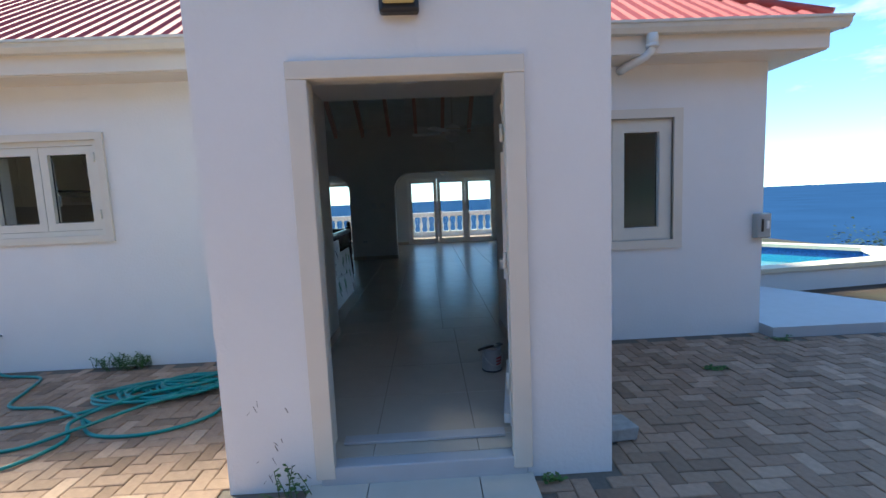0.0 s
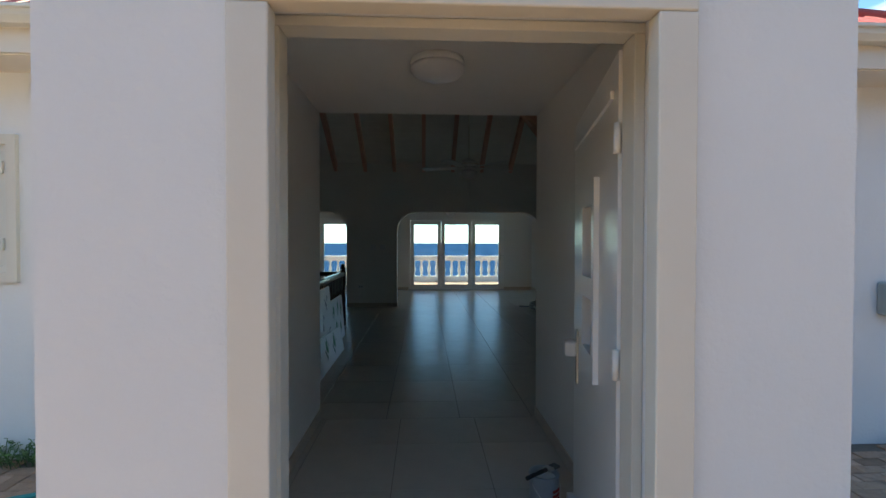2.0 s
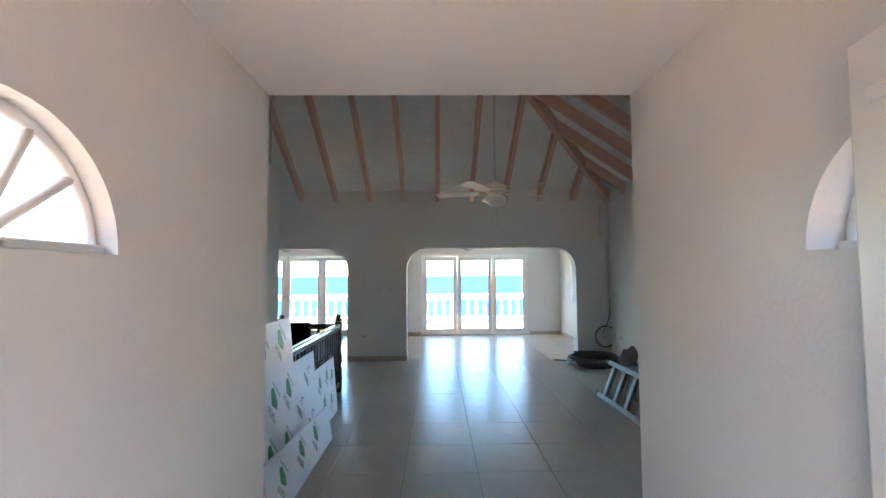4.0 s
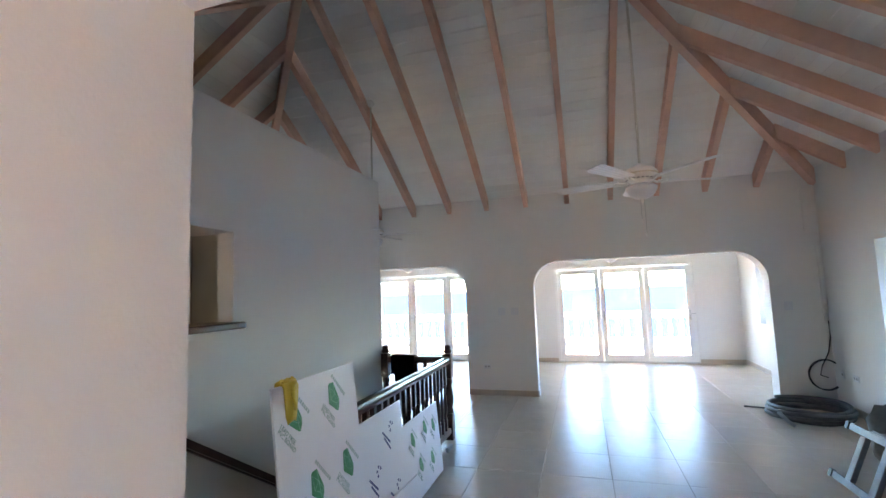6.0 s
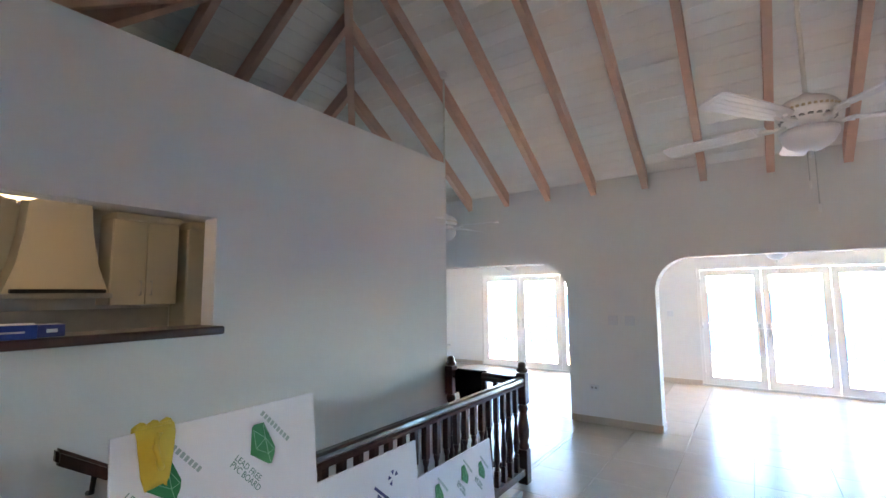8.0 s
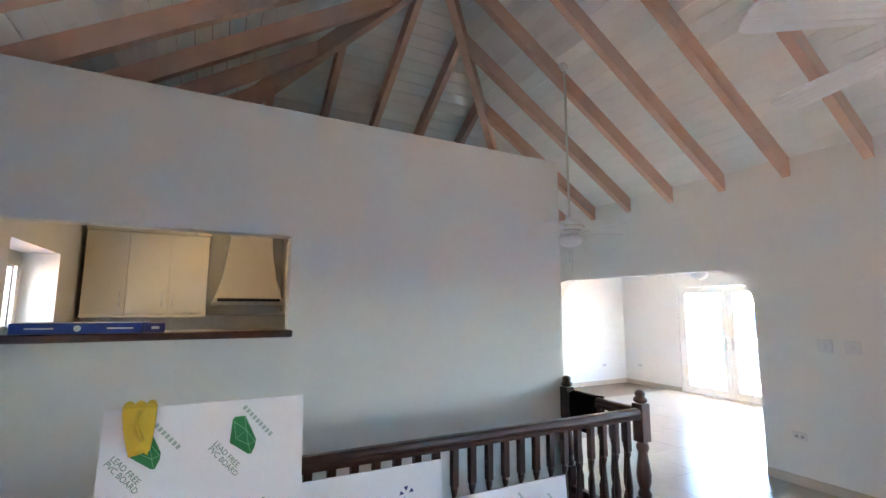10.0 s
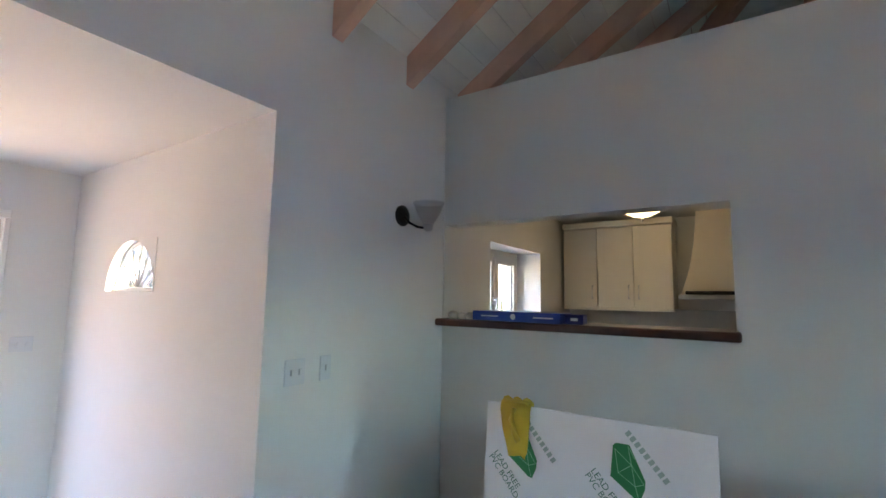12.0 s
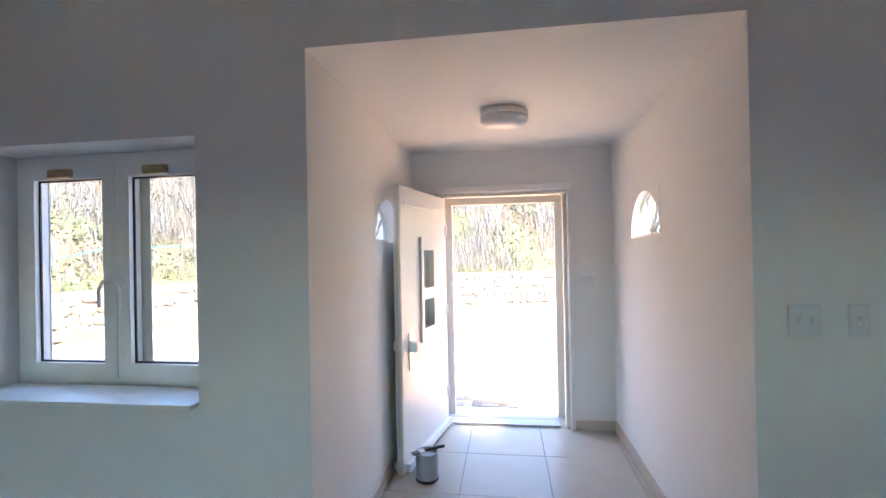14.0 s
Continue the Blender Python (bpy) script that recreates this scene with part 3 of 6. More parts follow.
g1 = gutter("gutter", (WX, SYE, ZE - 0.12), (-1.2, SYE, ZE - 0.12), "cream moulded rain gutter along the eave")
g2 = gutter("gutter", (1.17, SYE, ZE - 0.12), (EX + 0.1, SYE, ZE - 0.12), "cream moulded rain gutter along the eave")
g3 = gutter("gutter", (EX, SYE, ZE - 0.12), (EX, YA1, ZE - 0.12), "cream moulded rain gutter along the side eave")
dp = thing("downpipe", (2.2, SYE - 0.05, ZE - 0.13), "white plastic gutter outlet elbow under the eave", "pipe")
part("outlet", lathe([(0.052, -0.09), (0.052, 0.0), (0.045, 0.01)], 14), M_WHITE_PLASTIC, dp)
part("elbow", tube([(0, 0, -0.07), (0, 0.01, -0.13), (-0.03, 0.06, -0.17), (-0.1, 0.16, -0.2), (-0.13, 0.25, -0.21), (-0.13, 0.39, -0.21)], 0.04, 12), M_WHITE_PLASTIC, dp)
part("collar", lathe([(0.056, -0.11), (0.056, -0.08)], 14), M_WHITE_PLASTIC, dp)

# rafters: each timber is a part of the roof frame
frame_roof = thing("roof_timbers", (0, 0, 0), "peach painted rafters and hips under the roof", "rafters")
frame_roof["kind"] = "structure"
RD = 0.2   # vertical depth of a rafter
RW = 0.075


def low(x, y):
    return roof_z(x, y) - RD + 0.004


def rafter(p, q, width=RW, drop=0.0, depth=RD):
    bm = bmesh.new()
    beam(bm, (p[0], p[1], low(*p) - drop), (q[0], q[1], low(*q) - drop), width, depth + drop)
    part("rafter", bm, M_RAFTER, frame_roof)


for i in range(-9, 6):
    for x, wall_y in ((-0.115 + 0.657 * i, YA0 - 0.002), (-0.03 + 0.64 * i, YI + 0.013)):
        if XW + 0.25 < x < XE - 0.25:
            t = min(1.0, (x - XW) / (AW - XW) if x < AW else (XE - x) / (XE - AE) if x > AE else 1.0)
            rafter((x, wall_y), (x, wall_y + t * (RIDGE_Y - wall_y)))
for xa, apex in ((XE, AE), (XW, AW)):
    for j in range(-4, 5):
        y = 7.98 + 0.655 * j
        t = min(1.0, 1 - abs(y - RIDGE_Y) / (RIDGE_Y - YI))
        if t > 0.08:
            rafter((xa - (0.002 if xa > 0 else -0.002), y), (xa + (apex - xa) * t, y))
for (cx, cy), ap in (((XE, YA0), AE), ((XE, YI + 0.013), AE), ((XW, YA0), AW), ((XW, YI + 0.013), AW)):
    rafter((cx, cy), (ap, RIDGE_Y), 0.09, 0.04)
bm = bmesh.new()
beam(bm, (AW, RIDGE_Y, ZP_RIDGE - RD - 0.03), (AE, RIDGE_Y, ZP_RIDGE - RD - 0.03), 0.06, RD + 0.03)
part("ridge_beam", bm, M_RAFTER, frame_roof)

# ---- portico details ----
trim = thing("door_surround", (0, PY0, 0), "raised cream plaster surround of the front door", "trim")
trim["kind"] = "structure"
part("jamb_trim", box((-0.6, -0.03, -0.06), (-0.495, 0.03, 2.065), 0.005), M_TRIM, trim)
part("jamb_trim", box((0.495, -0.03, -0.06), (0.6, 0.03, 2.065), 0.005), M_TRIM, trim)
part("head_trim", box((-0.6, -0.032, 2.066), (0.6, 0.03, 2.155), 0.005), M_TRIM, trim)
dfr = thing("door_frame", (0, PY1 - 0.1, 0), "cream door frame with a metal weather strip", "door frame")
dfr["kind"] = "structure"
part("frame_jamb", box((-0.574, 0.0, 0.005), (-0.54, 0.085, 2.114), 0.003), M_CREAM_UPVC, dfr)
part("frame_jamb", box((0.54, 0.0, 0.005), (0.574, 0.085, 2.114), 0.003), M_CREAM_UPVC, dfr)
part("frame_head", box((-0.574, 0.0, 2.115), (0.574, 0.085, 2.146), 0.003), M_CREAM_UPVC, dfr)
part("threshold_strip", box((-0.488, 0.0, 0.004), (0.488, 0.085, 0.02), 0.003), M_TERRACE, dfr)
itrim = thing("inner_door_trim", (0, PY1 + 0.011, 0), "white plaster trim round the inside of the front door", "trim")
itrim["kind"] = "structure"
for a, b in (((-0.61, 0, 0), (-0.577, 0.03, 2.149)), ((0.577, 0, 0), (0.61, 0.03, 2.149)), ((-0.61, 0, 2.151), (0.61, 0.032, 2.21))):
    part("trim_board", box(a, b, 0.006), M_WALL, itrim)

# the front door, open against the hall's east wall
door = thing("door_front", (0.535, PY1 - 0.0, 0.012), "open white panelled front door with two small panes", "door", rz=79)
W, T, H = 1.0, 0.055, 2.09
bmd = wall_bm("y", -T, 0, 0, W, 0, H, [(0.36, 0.60, 0.98, 1.22), (0.36, 0.60, 1.3, 1.62)])
part("leaf", bmd, M_UPVC, door)
part("edge_strip", box((W, -T + 0.004, 0), (W + 0.012, -0.004, H), 0.003), M_CREAM_UPVC, door)
part("lock_strip", box((W + 0.012, -0.035, 0.2), (W + 0.015, -0.02, 1.9)), M_STEEL, door)
for side, y0 in ((1, 0.0), (-1, -T)):
    a, b = (y0, y0 + 0.022 * side)
    part("moulding", wall_bm("y", min(a, b), max(a, b), 0.315, 0.645, 0.88, 1.72, [(0.365, 0.595, 0.985, 1.215), (0.365, 0.595, 1.305, 1.615)]), M_UPVC, door)
    part("panel_rail", box((0.06, a, H - 0.14), (W - 0.06, b * 0.6 + a * 0.4, H - 0.11), 0.004), M_UPVC, door)
    part("weather_bar", box((0.01, a, 0.01), (W - 0.02, a + 0.04 * side, 0.075), 0.008), M_UPVC, door)
for z0, z1 in ((0.98, 1.22), (1.3, 1.62)):
    part("pane", box((0.36, -T / 2 - 0.004, z0), (0.60, -T / 2 + 0.004, z1)), M_GLASS, door, "clear glass pane").visible_shadow = False
for side, y0 in ((1, 0.0), (-1, -T)):
    h = part("handle_plate", box((0.84, y0, 0.72), (0.885, y0 + 0.01 * side, 1.0), 0.003), M_STEEL, door, "steel handle plate")
    part("knob", box((0.835, y0 + 0.01 * side, 0.86), (0.905, y0 + 0.07 * side, 0.94), 0.012), M_WHITE_PLASTIC, h, "white pull knob")
for z in (0.25, 1.0, 1.75):
    part("hinge", lathe([(0.012, 0), (0.012, 0.1)], 10, at=(-0.008, 0.006, z)), M_WHITE_PLASTIC, door)

# outside wall lamp above the door
ol = thing("outdoor_lamp", (-0.012, PY0, 2.36), "black framed outdoor wall lamp with a yellowed lens above the door", "lamp")
part("housing", box((-0.1, -0.07, 0.0), (0.095, 0.0, 0.2), 0.015), M_BLACK, ol)
part("lens", box((-0.08, -0.095, 0.03), (0.075, -0.071, 0.18), 0.012), material("yellowed_lens", (0.5, 0.4, 0.17), 0.3), ol, "yellowed plastic lens")


# ---- windows ----
def casement(name, at, width, height, mat, sashes, label, outward, group="", handles=True):
    """A casement window in its opening: frame, sashes with panes. at: lower corner; +y is the inner side when outward is -1."""
    t = thing(name, at, label, "window", group)
    t["kind"] = "structure"
    fw = 0.05
    part("window_frame", wall_bm("y", -0.03, 0.035, 0, width, 0, height, [(fw, width - fw, fw, height - fw)]), mat, t)
    sw = (width - 2 * fw) / sashes
    for i in range(sashes):
        x0, x1 = fw + i * sw + 0.003, fw + (i + 1) * sw - 0.003
        s = part("sash", wall_bm("y", -0.02, 0.055, x0, x1, fw + 0.003, height - fw - 0.003, [(x0 + 0.075, x1 - 0.075, fw + 0.08, height - fw - 0.08)]), mat, t)
        p = part("pane", box((x0 + 0.07, 0.012, fw + 0.075), (x1 - 0.07, 0.02, height - fw - 0.075)), M_GLASS, s)
        p.visible_shadow = False
        part("gasket", wall_bm("y", 0.021, 0.03, x0 + 0.074, x1 - 0.074, fw + 0.079, height - fw - 0.079, [(x0 + 0.083, x1 - 0.083, fw + 0.088, height - fw - 0.088)]), M_BLACK, s)
        if handles:
            hx = x1 - 0.035 if i == 0 else x0 + 0.035
            hd = part("handle_base", box((hx - 0.014, 0.055, height * 0.42), (hx + 0.014, 0.066, height * 0.42 + 0.07), 0.004), M_UPVC, s)
            part("handle", tube([(hx, 0.066, height * 0.42 + 0.04), (hx, 0.1, height * 0.42 + 0.045), (hx + (0.02 if i else -0.02), 0.105, height * 0.42), (hx + (0.022 if i else -0.022), 0.1, height * 0.42 - 0.09)], 0.009, 8), M_UPVC, s)
    return t


def plaster_band(name, x0, x1, z0, z1, w, label):
    t = thing(name, (0, YO, 0), label, "trim")
    t["kind"] = "structure"
    part("band", wall_bm("y", -0.03, 0.03, x0 - w, x1 + w, z0 - w, z1 + w, [(x0, x1, z0, z1)]), M_TRIM, t)


w1 = casement("window_1", (WIN_E[0], YO + 0.06, WIN_E[2]), WIN_E[1] - WIN_E[0], WIN_E[3] - WIN_E[2], M_UPVC, 2, "white double casement window looking onto the forecourt", -1)
for x0, x1 in ((0.0, 0.62), (0.625, 1.245)):
    part("outer_sash", wall_bm("y", -0.036, -0.0305, x0, x1, 0.0, 1.24, [(x0 + 0.125, x1 - 0.125, 0.13, 1.11)]), M_CREAM_UPVC, w1, "cream outer face")
part("window_sill", box((0.0, 0.06, -0.0), (1.245, 0.33, 0.022), 0.005), M_UPVC, w1)
for dx in (0.16, 0.72):
    solo("wooden_wedge", box((0, 0, 0), (0.13, 0.03, 0.045), 0.006), M_BLEACHWOOD, "pale wooden wedge on the window head", "wedge", "window wedges", pose(WIN_E[0] + dx + 0.15, YO + 0.117, WIN_E[3] - 0.125))
plaster_band("window_band", WIN_E[0], WIN_E[1], WIN_E[2], WIN_E[3], 0.09, "raised cream plaster band round the window")
w2 = casement("window_2", (WIN_K[0], YO + 0.03, WIN_K[2]), WIN_K[1] - WIN_K[0], WIN_K[3] - WIN_K[2], M_CREAM_UPVC, 2, "cream double casement kitchen window", -1)
for z in (0.16, 0.72):
    part("hinge", box((1.095, -0.05, z), (1.125, -0.02, z + 0.09), 0.004), M_CREAM_UPVC, w2)
plaster_band("window_band", WIN_K[0], WIN_K[1], WIN_K[2], WIN_K[3], 0.07, "raised cream plaster band round the window")


def side_window(name, xw, hole, label, sashes=1):
    t = casement(name, (0, 0, 0), hole[1] - hole[0], hole[3] - hole[2], M_UPVC, sashes, label, 1, handles=False)
    t.matrix_basis = pose(xw, hole[0], hole[2], 0, 0, 90)
    return t


side_window("window_3", XEO - 0.08, EWIN, "narrow white window in a deep reveal facing the sea")
side_window("window_4", XEO - 0.08, NEWIN, "white side window of the sea room")

# small arched windows in the hall's side walls, with fan bars
for nm, xa, xb in (("window_5", -1.085, HX0), ("window_6", HX1, 1.055)):
    t = thing(nm, ((xa + xb) / 2, (NICHE[0] + NICHE[1]) / 2, NICHE[2]), "small arched wall window with white fan bars", "window", "hall fan windows")
    t["kind"] = "structure"
    hw, hh, th = (NICHE[1] - NICHE[0]) / 2, NICHE[3] - NICHE[2], (xb - xa) / 2 + 0.004
    bm = bmesh.new()
    for s in (-1, 1):
        pts = [(s * (hw + 0.001), hh + 0.001)] + [(s * hw * math.cos(a), hh * math.sin(a)) for a in (math.pi / 2 * k / 10 for k in range(11))]
        prism(pts, "x", -th, th, bm)
    part("arch_infill", bm, M_WALL, t)
    for a in (38, 66, 90, 114, 142):
        c, s = math.cos(radians(a)), math.sin(radians(a))
        part("fan_bar", tube([(0, 0.02 * c, 0.02), (0, hw * c * 0.97, hh * s * 0.97)], 0.013, 8), M_UPVC, t)
    part("arch_rim", tube([(0, hw * 0.96 * math.cos(radians(a)), hh * 0.96 * math.sin(radians(a))) for a in range(0, 181, 12)], 0.016, 8), M_UPVC, t)
    part("sill_bar", box((-0.03, -hw, 0.0), (0.03, hw, 0.025), 0.005), M_UPVC, t)

# ---- glazed doors to the terrace ----
def glazed_doors(name, x0, x1, label):
    t = thing(name, (x0, YN + 0.06, 0), label, "glass door", "terrace doors")
    t["kind"] = "structure"
    w, h = x1 - x0, NDZ
    part("door_frame", wall_bm("y", -0.04, 0.04, 0, w, 0.0, h, [(0.05, w - 0.05, 0.03, h - 0.05)]), M_UPVC, t)
    part("sill_track", box((0.0, -0.075, 0.0), (w, -0.042, 0.03), 0.004), M_STEEL, t)
    lw = (w - 0.1) / 3
    for i in range(3):
        a, b = 0.05 + i * lw + 0.004, 0.05 + (i + 1) * lw - 0.004
        leaf = part("door_leaf", wall_bm("y", -0.06, 0.0, a, b, 0.035, h - 0.055, [(a + 0.1, b - 0.1, 0.16, h - 0.17)]), M_UPVC, t)
        p = part("pane", box((a + 0.095, -0.034, 0.155), (b - 0.095, -0.026, h - 0.165)), M_GLASS, leaf)
        p.visible_shadow = False
        part("gasket", wall_bm("y", -0.061, -0.05, a + 0.092, b - 0.092, 0.152, h - 0.162, [(a + 0.106, b - 0.106, 0.166, h - 0.176)]), M_GREY_PLASTIC, leaf)
        hx = b - 0.06 if i == 0 else a + 0.06 if i == 1 else b - 0.06
        hp = part("handle_plate", box((hx - 0.015, -0.072, 0.92), (hx + 0.015, -0.06, 1.14), 0.003), M_STEEL, leaf)
        part("lever", tube([(hx, -0.07, 1.06), (hx, -0.11, 1.06), (hx + 0.1, -0.115, 1.06)], 0.009, 8), M_STEEL, hp)
        for z in (0.2, 1.05, 1.9):
            part("hinge", lathe([(0.011, 0), (0.011, 0.08)], 8, at=((a if i != 1 else b), -0.066, z)), M_UPVC, leaf)
    return t


glazed_doors("door_1", *ND2, "white three-leaf glazed doors closed towards the terrace")
glazed_doors("door_2", *ND1, "white three-leaf glazed doors closed towards the terrace")

# ---- terrace and balustrade ----
structure("terrace", box((-9, YNO, -0.25), (9, 18.9, -0.05)), M_TERRACOTTA, "pale terracotta terrace in front of the doors", "terrace")
balus = [(0.05, 0), (0.062, 0.03), (0.045, 0.06), (0.03, 0.09), (0.05, 0.16), (0.066, 0.24), (0.055, 0.33), (0.034, 0.43), (0.028, 0.49), (0.045, 0.54), (0.052, 0.57), (0.05, 0.6)]
bal = thing("balustrade", (0, 18.5, -0.05), "white concrete terrace balustrade with bulbous balusters", "balustrade")
part("plinth", box((-9, -0.1, 0), (9, 0.1, 0.2), 0.01), M_BALUSTER, bal)
part("top_rail", box((-9, -0.13, 0.8), (9, 0.13, 0.98), 0.02), M_BALUSTER, bal)
me = mesh_of(lathe(balus, 10), "baluster", M_BALUSTER)
x = -8.9
while x < 8.9:
    piece("baluster", me, bal, pose(x, 0, 0.2))
    x += 0.29


# ---- floors ----
VOID = (-2.39, -1.6, 5.75, 9.12)   # stairwell


def floor_slab():
    bm = bmesh.new()
    for a, b in (((HX0, PY1, -0.2), (HX1, YI, -0.006)), ((DX0, PY0 + 0.076, -0.2), (DX1, PY1, -0.006)), ((VOID[1], YI, -0.2), (XE, YA0, -0.006)), ((XP, YI, -0.2), (VOID[1], VOID[2], -0.006)),
                 ((XW, VOID[3], -0.2), (VOID[1], YA0, -0.006)), ((XW, YI, -0.2), (XP, VOID[3], -0.006)), ((-6.6, YA0, -0.2), (XE, YN + 0.1, -0.006))):
        add_box(bm, a, b)
    return bm


floor = structure("floor", floor_slab(), M_GROUT, "glossy beige porcelain tiled floor", "floor")
TP, TJ = 0.612, 0.004
tile_cache = {}


def lay_tiles(x0, x1, y0, y1, ox, oy):
    i0, i1 = math.floor((x0 - ox) / TP), math.ceil((x1 - ox) / TP)
    j0, j1 = math.floor((y0 - oy) / TP), math.ceil((y1 - oy) / TP)
    for i in range(i0, i1):
        for j in range(j0, j1):
            a, b = max(x0, ox + i * TP) + TJ / 2, min(x1, ox + (i + 1) * TP) - TJ / 2
            c, d = max(y0, oy + j * TP) + TJ / 2, min(y1, oy + (j + 1) * TP) - TJ / 2
            if b - a < 0.02 or d - c < 0.02:
                continue
            key = (round(b - a, 3), round(d - c, 3))
            if key not in tile_cache:
                bm = bmesh.new()
                add_box(bm, (0, 0, -0.008), (b - a, d - c, 0.0), 0.0012, 1)
                tile_cache[key] = mesh_of(bm, "tile", M_TILE)
            piece("tile", tile_cache[key], floor, pose(a, c, 0))


def skirting(x0, y0, x1, y1, nx, ny):
    """A tile skirting from one corner to the other; (nx, ny) points into the room."""
    t = 0.012
    a = (min(x0, x1) + min(0, nx * t), min(y0, y1) + min(0, ny * t), 0.001)
    b = (max(x0, x1) + max(0, nx * t), max(y0, y1) + max(0, ny * t), 0.09)
    structure("baseboard", box(a, b, 0.002, 1), M_BASEBOARD, "beige tile skirting along the wall", "skirting")


for s in ((HX0, PY1 + 0.012, HX0, YI, 1, 0), (HX1, PY1 + 0.012, HX1, YI, -1, 0), (HX0 + 0.013, PY1 + 0.011, -0.58, PY1 + 0.011, 0, 1),
          (A1[1], YA0, A2[0], YA0, 0, -1), (A2[1], YA0, XE, YA0, 0, -1), (A2[0], YA0 + 0.001, A2[0], YA1, 1, 0), (A2[1], YA0, A2[1], YA1, -1, 0),
          (XE, YI + 0.02, XE, YA0 - 0.013, -1, 0), (XE, YA1, XE, YN, -1, 0), (ND2[1] + 0.01, YN, XE - 0.013, YN, 0, -1), (ND1[1] + 0.01, YN, ND2[0] - 0.01, YN, 0, -1),
          (-6.6, YA1, -6.6, YN, 1, 0), (-6.58, YN, ND1[0] - 0.01, YN, 0, -1), (HX1, YI + 0.012, XE - 0.013, YI + 0.012, 0, 1), (XP + 0.01, YI + 0.012, HX0, YI + 0.012, 0, 1)):
    skirting(*s)

# ---- stairwell ----
stair = thing("stairs", (VOID[0], VOID[2], 0), "tiled stairs going down beside the partition", "stairs")
stair["kind"] = "structure"
for i in range(11):
    part("step", box((0.002, i * 0.27, -0.18 * (i + 1) - 0.14), (0.788, (i + 1) * 0.27 + 0.02, -0.18 * (i + 1)), 0.006), M_TILE, stair)
structure("stairwell_wall_east", box((VOID[1], VOID[2], -2.6), (VOID[1] + 0.02, VOID[3], -0.2)), M_WALL, "white stairwell wall")
structure("stairwell_wall_north", box((VOID[0], VOID[3], -2.6), (VOID[1] + 0.02, VOID[3] + 0.02, -0.2)), M_WALL, "white stairwell wall")
structure("stairwell_floor", box((VOID[0], VOID[2], -2.7), (VOID[1], VOID[3], -2.6)), M_TILE, "tiled lower landing", "floor")
structure("stairwell_wall_south", box((VOID[0], VOID[2] - 0.02, -2.6), (VOID[1], VOID[2], -0.2)), M_WALL, "white stairwell wall")

# wall handrail going down
hr = thing("handrail", (XP, 5.95, 0.98), "dark wooden handrail on brackets sloping down the wall", "handrail")
p0, p1 = Vector((0.07, 0.0, 0.0)), Vector((0.07, 2.6, -1.7))
bm = bmesh.new()
beam(bm, p0, p1, 0.055, 0.075)
bmesh.ops.bevel(bm, geom=list(bm.edges), offset=0.014, segments=2, affect="EDGES")
part("rail", bm, M_DARKWOOD, hr)
for k in (0.06, 0.5, 0.9):
    c = p0 + (p1 - p0) * k
    part("bracket", tube([(0.0, c.y, c.z - 0.09), (0.045, c.y, c.z - 0.08), (0.068, c.y, c.z + 0.01)], 0.012, 8), M_BLACKMETAL, hr)

# ---- dark wooden balustrade round the stairwell ----
XR = -1.53
rail = thing("stair_railing", (XR, 9.16, 0), "dark stained wooden railing with turned balusters round the stairwell", "railing")
newel_profile = [(0.046, 0.3), (0.05, 0.33), (0.036, 0.36), (0.05, 0.41), (0.055, 0.47), (0.044, 0.55), (0.034, 0.62), (0.047, 0.65), (0.047, 0.67), (0.036, 0.7)]


def newel_at(x, y):
    bm = bmesh.new()
    add_box(bm, (x - 0.047, y - 0.047, 0.0), (x + 0.047, y + 0.047, 0.3), 0.008)
    lathe(newel_profile, 16, True, bm, (x, y, 0))
    add_box(bm, (x - 0.047, y - 0.047, 0.7), (x + 0.047, y + 0.047, 0.98), 0.008)
    lathe([(0.03, 0.98), (0.052, 0.995), (0.052, 1.015), (0.035, 1.03), (0.042, 1.05), (0.03, 1.072), (0.01, 1.08)], 16, True, bm, (x, y, 0))
    return bm


for x, y in ((0, 0), (XP + 0.06 - XR, 0), (0, -3.02)):
    part("newel_post", newel_at(x, y), M_DARKWOOD, rail)


def hand_profile(bm, a, b, axis):
    prof = [(-0.035, 0.0), (0.035, 0.0), (0.04, 0.022), (0.03, 0.034), (0.04, 0.046), (0.034, 0.066), (0.018, 0.076), (-0.018, 0.076), (-0.034, 0.066), (-0.04, 0.046), (-0.03, 0.034), (-0.04, 0.022)]
    prism([(p, 0.87 + q) for p, q in prof], axis, a, b, bm)


bm = bmesh.new()
hand_profile(bm, -2.975, -0.045, "y")
part("handrail", bm, M_DARKWOOD, rail)
bm = bmesh.new()
hand_profile(bm, XP + 0.105 - XR, -0.045, "x")
part("handrail", bm, M_DARKWOOD, rail)
part("bottom_rail", box((-0.03, -2.975, 0.08), (0.03, -0.045, 0.14), 0.006), M_DARKWOOD, rail)
part("bottom_rail", box((XP + 0.105 - XR, -0.03, 0.08), (-0.045, 0.03, 0.14), 0.006), M_DARKWOOD, rail)
bm = bmesh.new()
add_box(bm, (-0.021, -0.021, 0.14), (0.021, 0.021, 0.27), 0.003, 1)
lathe([(0.02, 0.27), (0.024, 0.285), (0.015, 0.3), (0.024, 0.34), (0.027, 0.4), (0.02, 0.48), (0.014, 0.56), (0.013, 0.6), (0.022, 0.63), (0.02, 0.65)], 10, True, bm)
add_box(bm, (-0.021, -0.021, 0.65), (0.021, 0.021, 0.872), 0.003, 1)
me = mesh_of(bm, "baluster", M_DARKWOOD)
for i in range(23):
    piece("baluster", me, rail, pose(0, -0.16 - i * 0.122, 0))
